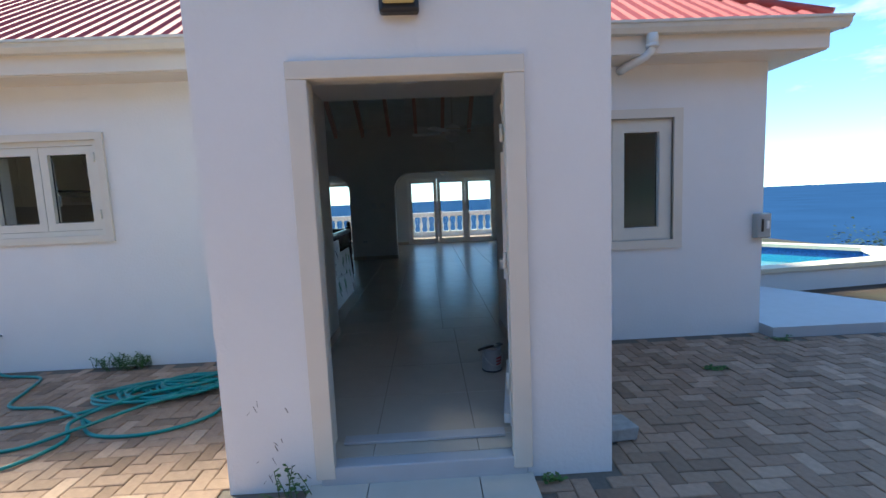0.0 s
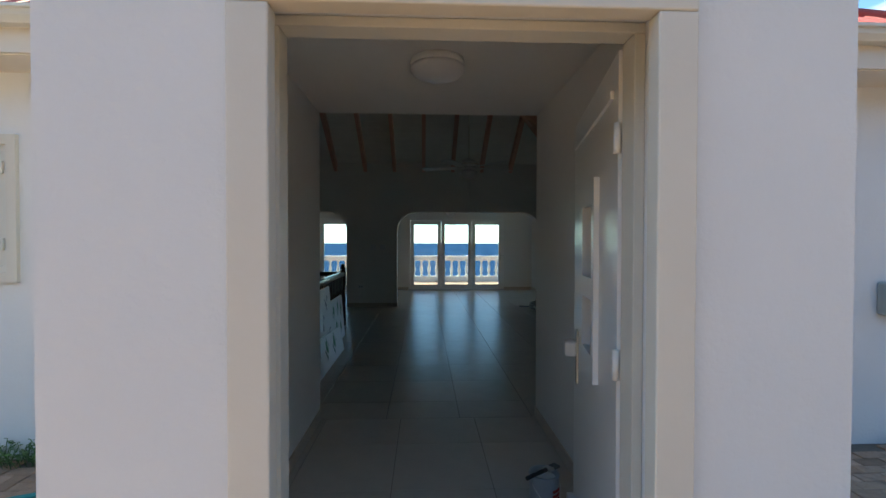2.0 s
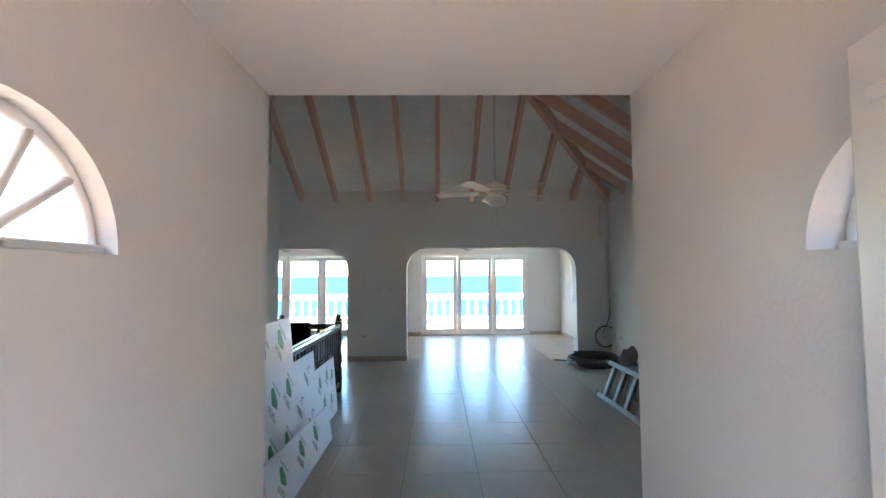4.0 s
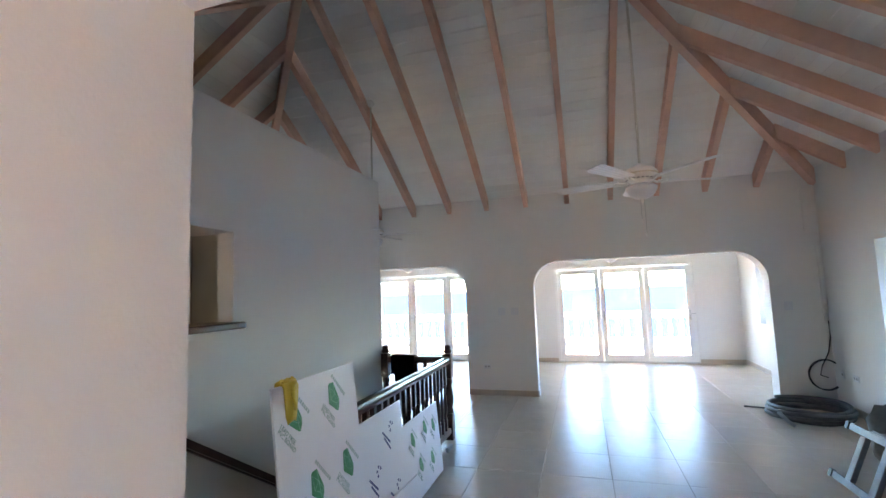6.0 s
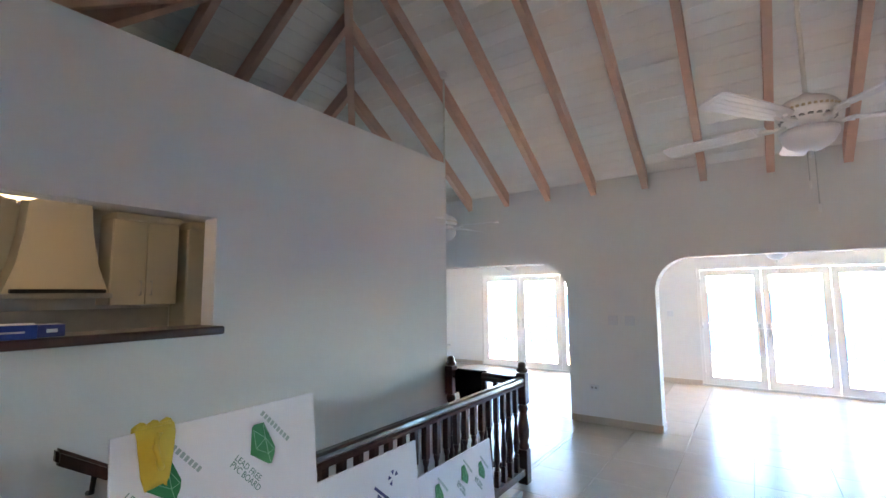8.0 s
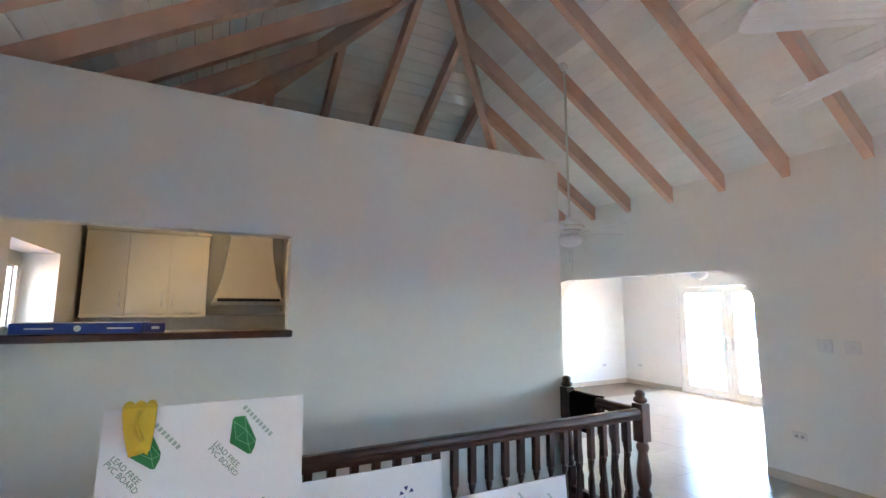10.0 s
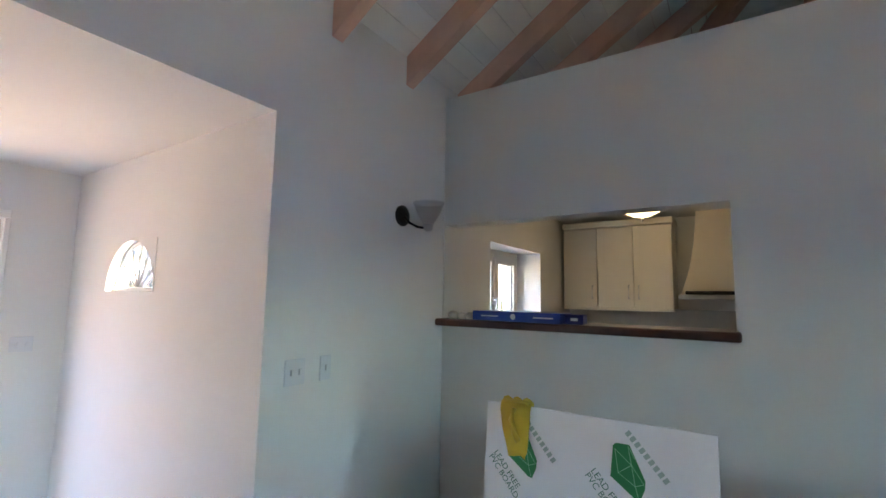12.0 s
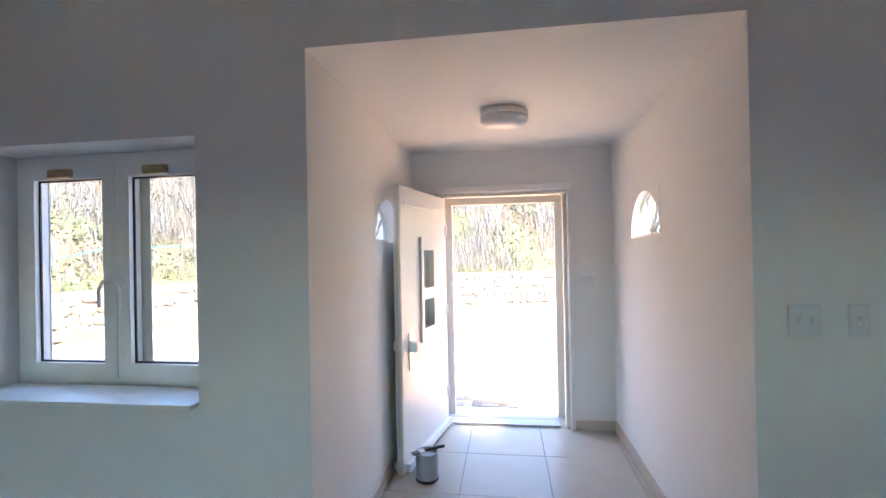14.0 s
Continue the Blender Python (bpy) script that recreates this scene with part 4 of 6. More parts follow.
for i in range(5):
    piece("baluster", me, rail, pose(-0.16 - i * 0.125, 0, 0))
tape = solo("rubber_foot_strip", box((-0.02, 0, 0), (0.02, 0.16, 0.05), 0.01), M_GREY_PLASTIC, "grey strip lying against the railing foot", "strip", m=pose(-1.44, 8.72, 0.001))

# black cloth over the far rail
bm = bmesh.new()
nx, nz = 14, 12
rows = []
for j in range(nz + 1):
    s = j / nz * 0.72 - 0.36
    row = []
    for i in range(nx + 1):
        u = i / nx * 0.3
        w = 0.012 * math.sin(u * 42 + j * 0.4) + 0.008 * math.sin(u * 90)
        hang = abs(s) - 0.045
        fall = max(0.0, hang) * (1 if s < 0 else 0.6) * (1.0 if 0.05 < u < 0.27 else 0.7)
        y = (-1 if s < 0 else 1) * (0.052 + abs(w) * min(1, fall * 8)) if hang > 0 else s * 1.15
        row.append(bm.verts.new((u + 0.2 * w, y, 0.958 - fall + (0.004 if hang <= 0 else 0))))
    rows.append(row)
for j in range(nz):
    for i in range(nx):
        bm.faces.new((rows[j][i], rows[j][i + 1], rows[j + 1][i + 1], rows[j + 1][i])).smooth = True
bmesh.ops.solidify(bm, geom=list(bm.faces), thickness=0.006)
solo("black_shirt", bm, M_CLOTH, "crumpled black shirt hung over the stair railing", "clothing", m=pose(-2.24, 9.16, 0))

# ---- hall fittings ----
hl = thing("ceiling_light", (-0.03, 3.85, HZ), "round white flush ceiling light, switched off", "ceiling light")
part("rim", lathe([(0.155, -0.045), (0.16, -0.03), (0.15, 0.0)], 32), M_WHITE_PLASTIC, hl)
part("diffuser", lathe([(0.03, -0.115), (0.09, -0.108), (0.135, -0.09), (0.156, -0.065), (0.156, -0.045)], 32), M_SHADE, hl, "frosted white diffuser")


def switch_plate(at, w, h, toggles, face, label="white light switch plate", kind="switch"):
    """face: 'y-' 'y+' 'x+' is the side towards which the plate looks."""
    rz = {"y+": 180, "y-": 0, "x+": 90, "x-": -90}[face]
    t = thing("light_switch" if kind == "switch" else "wall_socket", at, label, kind, rz=rz)
    part("plate", box((-w / 2, -0.008, -h / 2), (w / 2, 0, h / 2), 0.003), M_SWITCH, t)
    for i in range(toggles):
        x = (i - (toggles - 1) / 2) * w / max(toggles, 1) * 0.8
        part("toggle" if kind == "switch" else "outlet", box((x - 0.006, -0.02, -0.014), (x + 0.006, -0.008, 0.014), 0.002) if kind == "switch" else box((x - 0.014, -0.011, -0.014), (x + 0.014, -0.008, 0.014), 0.001), M_SWITCH if kind == "switch" else M_GREY_PLASTIC, t)
    return t


switch_plate((-1.14, YI + 0.012, 1.33), 0.115, 0.12, 2, "y+")
switch_plate((-1.325, YI + 0.012, 1.33), 0.07, 0.12, 1, "y+")
switch_plate((-0.735, PY1 + 0.01, 1.33), 0.12, 0.1, 2, "y+")
switch_plate((-1.25, YA0, 1.35), 0.12, 0.12, 1, "y-")
switch_plate((-1.04, YA0, 1.35), 0.12, 0.12, 1, "y-")
switch_plate((2.75, YA0, 1.35), 0.1, 0.12, 1, "y-")
switch_plate((-1.53, YA0, 0.46), 0.12, 0.075, 2, "y-", "white wall socket above the skirting", "socket")
switch_plate((XE, 10.9, 0.46), 0.12, 0.075, 2, "x-", "white wall socket above the skirting", "socket")
switch_plate((-1.05, YN, 1.3), 0.11, 0.11, 1, "y-")
switch_plate((XE, 13.3, 0.42), 0.12, 0.075, 2, "x-", "white wall socket above the skirting", "socket")
switch_plate((-6.6, 14.2, 0.42), 0.12, 0.075, 2, "x+", "white wall socket above the skirting", "socket")
switch_plate((-6.2, YN, 0.42), 0.12, 0.075, 2, "y-", "white wall socket above the skirting", "socket")
gang = switch_plate((XE, 11.2, 0.46), 0.075, 0.1, 1, "x-", "white wall socket above the skirting", "socket")

# wall sconce
sc = thing("wall_sconce", (-1.905, YI + 0.012, 2.19), "black wall sconce with a thin glass cup", "wall lamp")
part("backplate", lathe([(0.066, 0), (0.066, 0.012), (0.05, 0.022), (0.02, 0.028)], 24), M_BLACKMETAL, sc, m=pose(0, 0, 0, -90, 0, 0))
part("arm", tube([(0, 0.02, 0.0), (-0.015, 0.05, -0.045), (-0.045, 0.09, -0.07), (-0.085, 0.13, -0.075)], 0.008, 8), M_BLACKMETAL, sc)
part("cup_holder", lathe([(0.012, -0.025), (0.03, -0.012), (0.032, 0.015)], 16, at=(-0.09, 0.14, -0.07)), M_STEEL, sc)
part("shade", lathe([(0.03, 0.0), (0.05, 0.03), (0.078, 0.075), (0.095, 0.13), (0.1, 0.14), (0.092, 0.13), (0.07, 0.075), (0.03, 0.012)], 24, False, at=(-0.09, 0.14, -0.055)), M_CUP, sc, "thin clear white glass cup")

# ---- ceiling fans ----
def make_fan(name, at, rod, label, span=0.66, turn=0.0):
    t = thing(name, at, label, "ceiling fan", "ceiling fans", rz=turn)
    if rod > 0.25:
        part("canopy", lathe([(0.02, rod - 0.08), (0.06, rod - 0.03), (0.065, rod)], 18), M_WHITE_PLASTIC, t)
    part("downrod", lathe([(0.012, 0.1), (0.012, rod - 0.02)], 10), M_CREAM_UPVC, t)
    mo = part("motor", lathe([(0.06, -0.045), (0.115, -0.03), (0.14, 0.0), (0.145, 0.035), (0.13, 0.06), (0.1, 0.085), (0.05, 0.1), (0.02, 0.125)], 28), M_WHITE_PLASTIC, t)
    bm = bmesh.new()
    for i in range(20):
        a = 2 * math.pi * i / 20
        c = Vector((0.117 * math.cos(a), 0.117 * math.sin(a), -0.018))
        lathe([(0.013, -0.004), (0.013, 0.006)], 8, True, bm, c - Vector((0, 0, 0.006)))
    part("vent", bm, M_GREY_PLASTIC, mo)
    bm = bmesh.new()
    for i in range(36):
        a = 2 * math.pi * i / 36
        add_box(bm, (0.143 * math.cos(a) - 0.006, 0.143 * math.sin(a) - 0.006, 0.016), (0.143 * math.cos(a) + 0.006, 0.143 * math.sin(a) + 0.006, 0.028))
    part("rim_band", bm, M_BRASS, mo, "pale patterned band")
    for i in range(5):
        a = 72 * i
        m = pose(0, 0, 0, 0, 0, a)
        bm = bmesh.new()
        tube([(0.1, 0, -0.03), (0.15, 0, -0.045), (0.19, 0, -0.035), (0.22, 0.02, -0.03)], 0.012, 8, bm)
        tube([(0.15, 0, -0.045), (0.2, -0.03, -0.035), (0.24, -0.02, -0.03)], 0.01, 8, bm)
        part("blade_iron", bm, M_WHITE_PLASTIC, t, m=m)
        out = [(0.19, -0.05), (0.26, -0.06), (span - 0.05, -0.072), (span - 0.01, -0.06), (span, -0.03), (span, 0.03), (span - 0.01, 0.06), (span - 0.05, 0.072), (0.26, 0.06), (0.19, 0.05)]
        bl = prism(out, "z", -0.004, 0.004)
        blade = part("blade", bl, M_FANBLADE, t, m=m @ pose(0, 0, -0.025, 11, 0, 0))
        for yr in (-0.045, -0.015, 0.015, 0.045):
            part("rib", box((0.25, yr - 0.011, -0.0065), (span - 0.03, yr + 0.011, -0.0041)), M_FANBLADE, blade)
    lt = part("light_bowl", lathe([(0.015, -0.2), (0.06, -0.19), (0.105, -0.16), (0.13, -0.115), (0.132, -0.09), (0.11, -0.075), (0.06, -0.06)], 28), M_SHADE, t, "frosted white light bowl")
    part("finial", lathe([(0.006, -0.235), (0.016, -0.222), (0.01, -0.205), (0.02, -0.198)], 12), M_WHITE_PLASTIC, lt)
    for dx, ln in ((0.02, 0.3), (-0.015, 0.17)):
        c = part("pull_chain", tube([(dx, 0, -0.19), (dx, 0, -0.19 - ln)], 0.0025, 6), M_STEEL, t)
        part("pull", lathe([(0.003, -0.235 - ln), (0.008, -0.225 - ln), (0.006, -0.19 - ln)], 8, at=(dx, 0, 0)), M_WHITE_PLASTIC, c)
    return t


M_BRASS = material("pale_gold_band", (0.6, 0.52, 0.38), 0.4, metal=0.3)
M_FANBLADE = material("white_fan_blade", (0.76, 0.76, 0.77), 0.4, vary=0.03, scale=4)
make_fan("ceiling_fan", (0.6, 8.31, 2.67), roof_z(0.6, 8.31) - 2.67, "white five-blade ceiling fan with a glass bowl on a long rod", 0.76, 20)
make_fan("ceiling_fan", (-2.67, 9.58, 2.54), roof_z(-2.67, 9.58) - 2.54, "white five-blade ceiling fan beyond the partition", 0.66, 8)
make_fan("ceiling_fan", (0.6, 13.2, 2.36), 0.16, "white ceiling fan close under the sea room ceiling", 0.6, 5)
make_fan("ceiling_fan", (-3.6, 13.2, 2.36), 0.16, "white ceiling fan close under the sea room ceiling", 0.6, 40)

# ---- kitchen ----
ledge = solo("hatch_ledge", box((XP - 0.2, 4.955, 1.497), (XP + 0.105, 6.7, 1.545), 0.012), M_DARKWOOD, "dark varnished wooden ledge of the serving hatch", "ledge")


def wall_cabinet(y0, y1, z0, z1, doors, label, depth=0.35):
    t = thing("kitchen_cabinet", (-4.9 - depth, y0, z0), label, "kitchen cabinet", "kitchen cabinets")
    w, h = y1 - y0, z1 - z0
    part("body", box((0, 0, 0), (depth - 0.022, w, h)), M_CABINET, t)
    dw = w / doors
    for i in range(doors):
        d = part("door", box((depth - 0.022, i * dw + 0.003, 0.003), (depth, (i + 1) * dw - 0.003, h - 0.003), 0.004), M_CABINET, t)
        hy = (i + 1) * dw - 0.05 if (i % 2 == 0 and doors != 3) or (doors == 3 and i in (0, 1)) else i * dw + 0.05
        part("handle", tube([(depth, hy, 0.1), (depth + 0.03, hy, 0.1), (depth + 0.03, hy, 0.24), (depth, hy, 0.24)], 0.007, 8), M_STEEL, d, "brushed steel bar handle")
    return t


c = wall_cabinet(5.0, 6.15, 1.61, 2.5, 3, "cream kitchen wall cabinet with three doors and bar handles")
part("cornice", box((0, 0, 0.89), (0.4, 1.17, 0.96), 0.015), M_CABINET, c)
part("light_rail", box((0.3, 0.0, -0.03), (0.35, 1.15, 0.0), 0.004), M_CABINET, c)
c = wall_cabinet(7.0, 7.62, 1.64, 2.5, 2, "cream kitchen wall cabinet beside the hood")
part("cornice", box((0, 0, 0.86), (0.4, 0.62, 0.93), 0.015), M_CABINET, c)
c = wall_cabinet(7.72, 8.45, 0.1, 2.47, 2, "tall cream larder cabinet with two doors", 0.36)
part("cornice", box((0, 0, 2.37), (0.42, 0.73, 2.46), 0.015), M_CABINET, c)
wall_cabinet(5.0, 6.2, 0.1, 0.9, 3, "cream kitchen base cabinet under the worktop", 0.36)
wall_cabinet(6.2, 7.65, 0.1, 0.9, 3, "cream kitchen base cabinet under the worktop", 0.36)
solo("worktop", box((-5.25, 4.96, 0.9), (-4.86, 7.7, 0.94), 0.006), M_COUNTER, "speckled grey kitchen worktop on the base cabinets", "worktop")
structure("backsplash", box((-5.258, 4.96, 0.94), (-5.25, 7.7, 1.6)), M_SPLASH, "pale grey kitchen backsplash", "backsplash")
hood = thing("cooker_hood", (-5.24, 6.6, 1.72), "tapered cream cooker hood with a dark glass lip", "cooker hood")
bm = bmesh.new()
prof = [(0.36, 0.04, 0.38), (0.33, 0.3, 0.3), (0.3, 0.6, 0.25), (0.28, 0.9, 0.23)]
rings = []
for dx, z, hw in prof:
    rings.append([bm.verts.new(p) for p in ((0, -hw, z), (dx, -hw, z), (dx, hw, z), (0, hw, z))])
for p, q in zip(rings, rings[1:]):
    for i in range(4):
        bm.faces.new((p[i], p[(i + 1) % 4], q[(i + 1) % 4], q[i]))
bm.faces.new(rings[0][::-1])
bm.faces.new(rings[-1])
part("chimney", bm, M_CABINET, hood)
part("lip", box((0.0, -0.4, -0.01), (0.42, 0.4, 0.04), 0.008), M_STEEL, hood, "brushed steel lip")
part("visor", box((0.36, -0.34, 0.04), (0.44, 0.34, 0.075), 0.01), M_BLACK, hood, "dark glass visor")
kl = thing("kitchen_light", (-3.75, 6.05, 2.62), "lit warm glass bowl ceiling light in the kitchen", "ceiling light")
part("stem", lathe([(0.05, -0.02), (0.05, 0.0)], 16), M_STEEL, kl)
part("bowl", lathe([(0.012, -0.235), (0.07, -0.225), (0.14, -0.19), (0.19, -0.14), (0.2, -0.12), (0.19, -0.12), (0.1, -0.15), (0.02, -0.16)], 28), M_LAMP, kl, "glowing alabaster glass bowl")
part("rod", lathe([(0.008, -0.16), (0.008, -0.02)], 8), M_STEEL, kl)
part("finial", lathe([(0.004, -0.275), (0.014, -0.255), (0.012, -0.236)], 12), M_STEEL, kl)
kp = new("kitchen_bulb", bpy.data.lights.new("kitchen_bulb", "POINT"))
kp.data.energy, kp.data.color, kp.data.shadow_soft_size = 0.025, (1.0, 0.85, 0.68), 0.06
kp.location = (-3.75, 6.05, 2.55)

# things on the ledge
bx = thing("blue_carton", (-2.5, 5.25, 1.546), "long blue and white carton on the hatch ledge", "box", rz=-8)
part("carton", box((0, 0, 0), (0.17, 0.62, 0.06), 0.003), M_BLUE, bx)
part("lid_print", box((0.004, 0.004, 0.06), (0.166, 0.616, 0.062)), M_PAPER, bx, "white printed lid")
part("label_bar", box((0.17, 0.07, 0.026), (0.1715, 0.2, 0.034)), M_PAPER, bx)
part("label_bar", box((0.17, 0.45, 0.026), (0.1715, 0.58, 0.034)), M_PAPER, bx)
part("emblem", lathe([(0.018, 0), (0.018, 0.0015)], 14), M_PAPER, bx, m=pose(0.17, 0.31, 0.03, 0, 90, 0))
sb = thing("small_blue_box", (-2.44, 5.84, 1.546), "small dark blue box on the hatch ledge", "box", rz=6)
part("carton", box((0, 0, 0), (0.14, 0.1, 0.055), 0.003), M_NAVY, sb)
part("print_bar", box((0.14, 0.03, 0.02), (0.1412, 0.07, 0.036)), M_PAPER, sb)
for y, r in ((5.06, 0.038), (5.13, 0.03), (5.19, 0.034)):
    solo("crumpled_bag", lathe([(r * 0.7, 0), (r, r * 0.5), (r * 0.9, r), (r * 0.4, r * 1.35)], 9), M_BUCKET, "small crumpled paper bag on the hatch ledge", "bag", "ledge bags", pose(-2.36, y, 1.546))

# ---- leaning boards ----
def gem(bm, y, z, s, x):
    """A five-sided printed gem, tilted."""
    pts = [(-0.046, 0.07), (-0.036, 0.079), (0.004, 0.079), (0.05, -0.02), (0.048, -0.045), (0.034, -0.079), (0.02, -0.077), (-0.054, -0.024)]
    prism([(y + s * p, z + s * q) for p, q in pts], "x", x, x + 0.0016, bm)


def text_part(body, size, parent, m, mat):
    cu = bpy.data.curves.new("lettering", "FONT")
    cu.body, cu.size, cu.extrude = body, size, 0.0004
    cu.space_line = 0.85
    cu.materials.append(mat)
    ob = new("lettering", cu)
    ob.parent = parent
    ob.matrix_basis = m
    return ob


def pvc_board(at, w, h, lean, label, prints, rz=0.0, cut=None, pale=False):
    """A board standing on its long edge; local y runs along it, it leans back towards -x."""
    t = thing("pvc_board", at, label, "board", "leaning boards", ry=-lean, rz=rz)
    outline = cut or [(0, 0), (w, 0), (w, h), (0, h)]
    part("sheet", prism(outline, "x", -0.012, 0), M_PVC, t)
    for y, z, s in prints:
        if pale:
            bm = bmesh.new()
            for k in range(4):
                a = radians(25 + 70 * k)
                prism([(y + 0.06 + 0.014 * math.cos(a), z + 0.04 + 0.014 * math.sin(a)), (y + 0.06 + 0.04 * math.cos(a + 0.3), z + 0.04 + 0.04 * math.sin(a + 0.3)), (y + 0.06 + 0.04 * math.cos(a - 0.3), z + 0.04 + 0.04 * math.sin(a - 0.3))], "x", 0, 0.0016, bm)
            part("leaf_print", bm, M_NAVY, t, "navy leaf emblem")
            bm = bmesh.new()
            for k, ln in ((0, 0.16), (1, 0.13)):
                prism([(y - 0.09 + k * 0.02, z + 0.03 - k * 0.045), (y - 0.09 + ln * 0.7 + k * 0.02, z - 0.07 - k * 0.045), (y - 0.082 + ln * 0.7 + k * 0.02, z - 0.058 - k * 0.045), (y - 0.082 + k * 0.02, z + 0.042 - k * 0.045)], "x", 0, 0.0014, bm)
            part("wordmark_bar", bm, M_NAVY, t)
        else:
            bm = bmesh.new()
            gem(bm, y, z, s, 0)
            g = part("gem_print", bm, M_GREEN, t, "printed green gem")
            bm = bmesh.new()
            for (ya, za), (yb, zb) in (((-0.04, 0.06), (0.01, 0.02)), ((0.01, 0.02), (0.0, 0.075)), ((0.01, 0.02), (0.046, -0.03)), ((0.01, 0.02), (-0.03, -0.01)), ((-0.03, -0.01), (-0.04, 0.06)),
                                       ((-0.03, -0.01), (0.02, -0.04)), ((0.02, -0.04), (0.046, -0.03)), ((0.02, -0.04), (0.03, -0.074)), ((0.01, 0.02), (0.02, -0.04)), ((0.02, 0.04), (0.0, 0.075))):
                d = Vector((yb - ya, zb - za)).normalized() * 0.0009
                prism([(y + s * (ya - d.y), z + s * (za + d.x)), (y + s * (ya + d.y), z + s * (za - d.x)), (y + s * (yb + d.y), z + s * (zb - d.x)), (y + s * (yb - d.y), z + s * (zb + d.x))], "x", 0.0016, 0.0022, bm)
            part("facet_line", bm, M_FACET, g, "pale facet lines")
            # lettering beside the gem, and a bar for the maker's name
            text_part("LEAD FREE\nPVC BOARD", 0.03 * s, t, pose(0.0012, y - 0.118 * s, z - 0.022 * s, 90, 0, 90) @ pose(0, 0, 0, 0, 0, -48), M_GREYGREEN)
            bm = bmesh.new()
            for k in range(9):
                u0 = 0.0 + k * 0.02
                c, sn = math.cos(radians(-48)), math.sin(radians(-48))
                o = (y - 0.01 * s, z + 0.112 * s)
                prism([(o[0] + s * (p * c - q * sn), o[1] + s * (p * sn + q * c)) for p, q in ((u0, 0), (u0 + 0.013, 0), (u0 + 0.013, 0.018), (u0, 0.018))], "x", 0, 0.0013, bm)
            part("name_bar", bm, M_NAMEBAR, t)
    return t


b1 = pvc_board((-1.27, 5.83, 0.008), 0.79, 1.275, 5.5, "tall white board with green gem prints leaning on the railing",
               [(0.16, 1.11, 1.05), (0.53, 1.12, 1.05), (0.3, 0.72, 1.05), (0.62, 0.72, 1.05), (0.16, 0.36, 1.05), (0.5, 0.34, 1.05)])
b2 = pvc_board((-1.33, 6.56, 0.008), 0.82, 0.86, 4.5, "white board with navy leaf emblems leaning on the railing", [(0.55, 0.68, 1), (0.3, 0.45, 1), (0.6, 0.25, 1), (0.15, 0.2, 1)], pale=True)
b3 = pvc_board((-1.34, 7.4, 0.008), 0.87, 0.64, 5, "short white board with green gem prints leaning on the railing", [(0.2, 0.48, 0.8), (0.5, 0.5, 0.8), (0.72, 0.46, 0.8), (0.33, 0.24, 0.8), (0.62, 0.2, 0.8)])
b4 = pvc_board((-1.19, 5.7, 0.008), 1.65, 0.39, 9, "low film-wrapped board with green gem prints in front of the others", [(0.3, 0.22, 0.95), (0.75, 0.24, 0.95), (1.15, 0.22, 0.95)], cut=[(0, 0), (1.65, 0), (1.62, 0.33), (0, 0.41)])
# yellow glove over the tall board's edge
bm = bmesh.new()
NU, NV = 18, 14
ring_rows = []
for j in range(NV + 1):
    v = j / NV
    half = 0.062 * (1 - 0.42 * v ** 1.6)
    row = []
    for i in range(NU):
        a = 2 * math.pi * i / NU
        yy = half * math.cos(a) + 0.008 * v
        fold = 0.0055 * math.sin(yy * 95 + 1.2 * v) * (1 - 0.5 * v) + 0.004 * noise.noise((yy * 40, v * 5, 2))
        xx = 0.018 + 0.012 * math.sin(a) * (1 - 0.3 * v) + (fold if math.sin(a) > 0 else 0)
        row.append(bm.verts.new((xx - 0.014 * max(0, 0.12 - v) / 0.12, yy, 0.012 - 0.195 * v - 0.012 * v * math.cos(2 * a))))
    ring_rows.append(row)
for p, q in zip(ring_rows, ring_rows[1:]):
    for i in range(NU):
        bm.faces.new((p[i], p[(i + 1) % NU], q[(i + 1) % NU], q[i])).smooth = True
bm.faces.new(ring_rows[0][::-1])
bm.faces.new(ring_rows[-1])
tube([(0.03, 0.004, -0.005), (0.036, -0.008, -0.05), (0.036, 0.006, -0.1), (0.03, 0.018, -0.125)], 0.011, 8, bm)
tube([(0.004, -0.052, 0.012), (0.004, 0.052, 0.012)], 0.008, 8, bm)
for y in (-0.04, 0.0, 0.04):
    tube([(0.0, y, 0.012), (-0.024, y, 0.004), (-0.028, y, -0.07)], 0.02, 8, bm)
solo("rubber_glove", bm, M_YELLOW, "yellow rubber glove hung over the board's top edge", "glove", m=pose(-1.392, 5.955, 1.277))

# paint tin in the hall
tin = thing("paint_tin", (0.56, 3.67, 0.001), "grey paint tin with a brush lying across its rim", "paint tin", rz=20)
part("body", lathe([(0.083, 0), (0.083, 0.004), (0.08, 0.012), (0.08, 0.175), (0.084, 0.182), (0.084, 0.19), (0.07, 0.19), (0.066, 0.17)], 28, False), material("tin_label", (0.34, 0.36, 0.39), 0.35, metal=0.3, vary=0.08), tin)
part("base_ring", lathe([(0.084, 0.0), (0.084, 0.012)], 28), M_BLACK, tin)
part("paint", lathe([(0.066, 0.16), (0.066, 0.165)], 24), M_WHITE_PLASTIC, tin)
bm = bmesh.new()
for k, z in enumerate((0.06, 0.085, 0.11)):
    for i in range(-3, 4):
        a = i * 0.11 - 1.2
        c, s = math.cos(a), math.sin(a)
        add_box(bm, (0.0805 * c - 0.003, 0.0805 * s - 0.003, z), (0.0815 * c + 0.003, 0.0815 * s + 0.003, z + 0.014))
part("label_bar", bm, M_RED, tin)
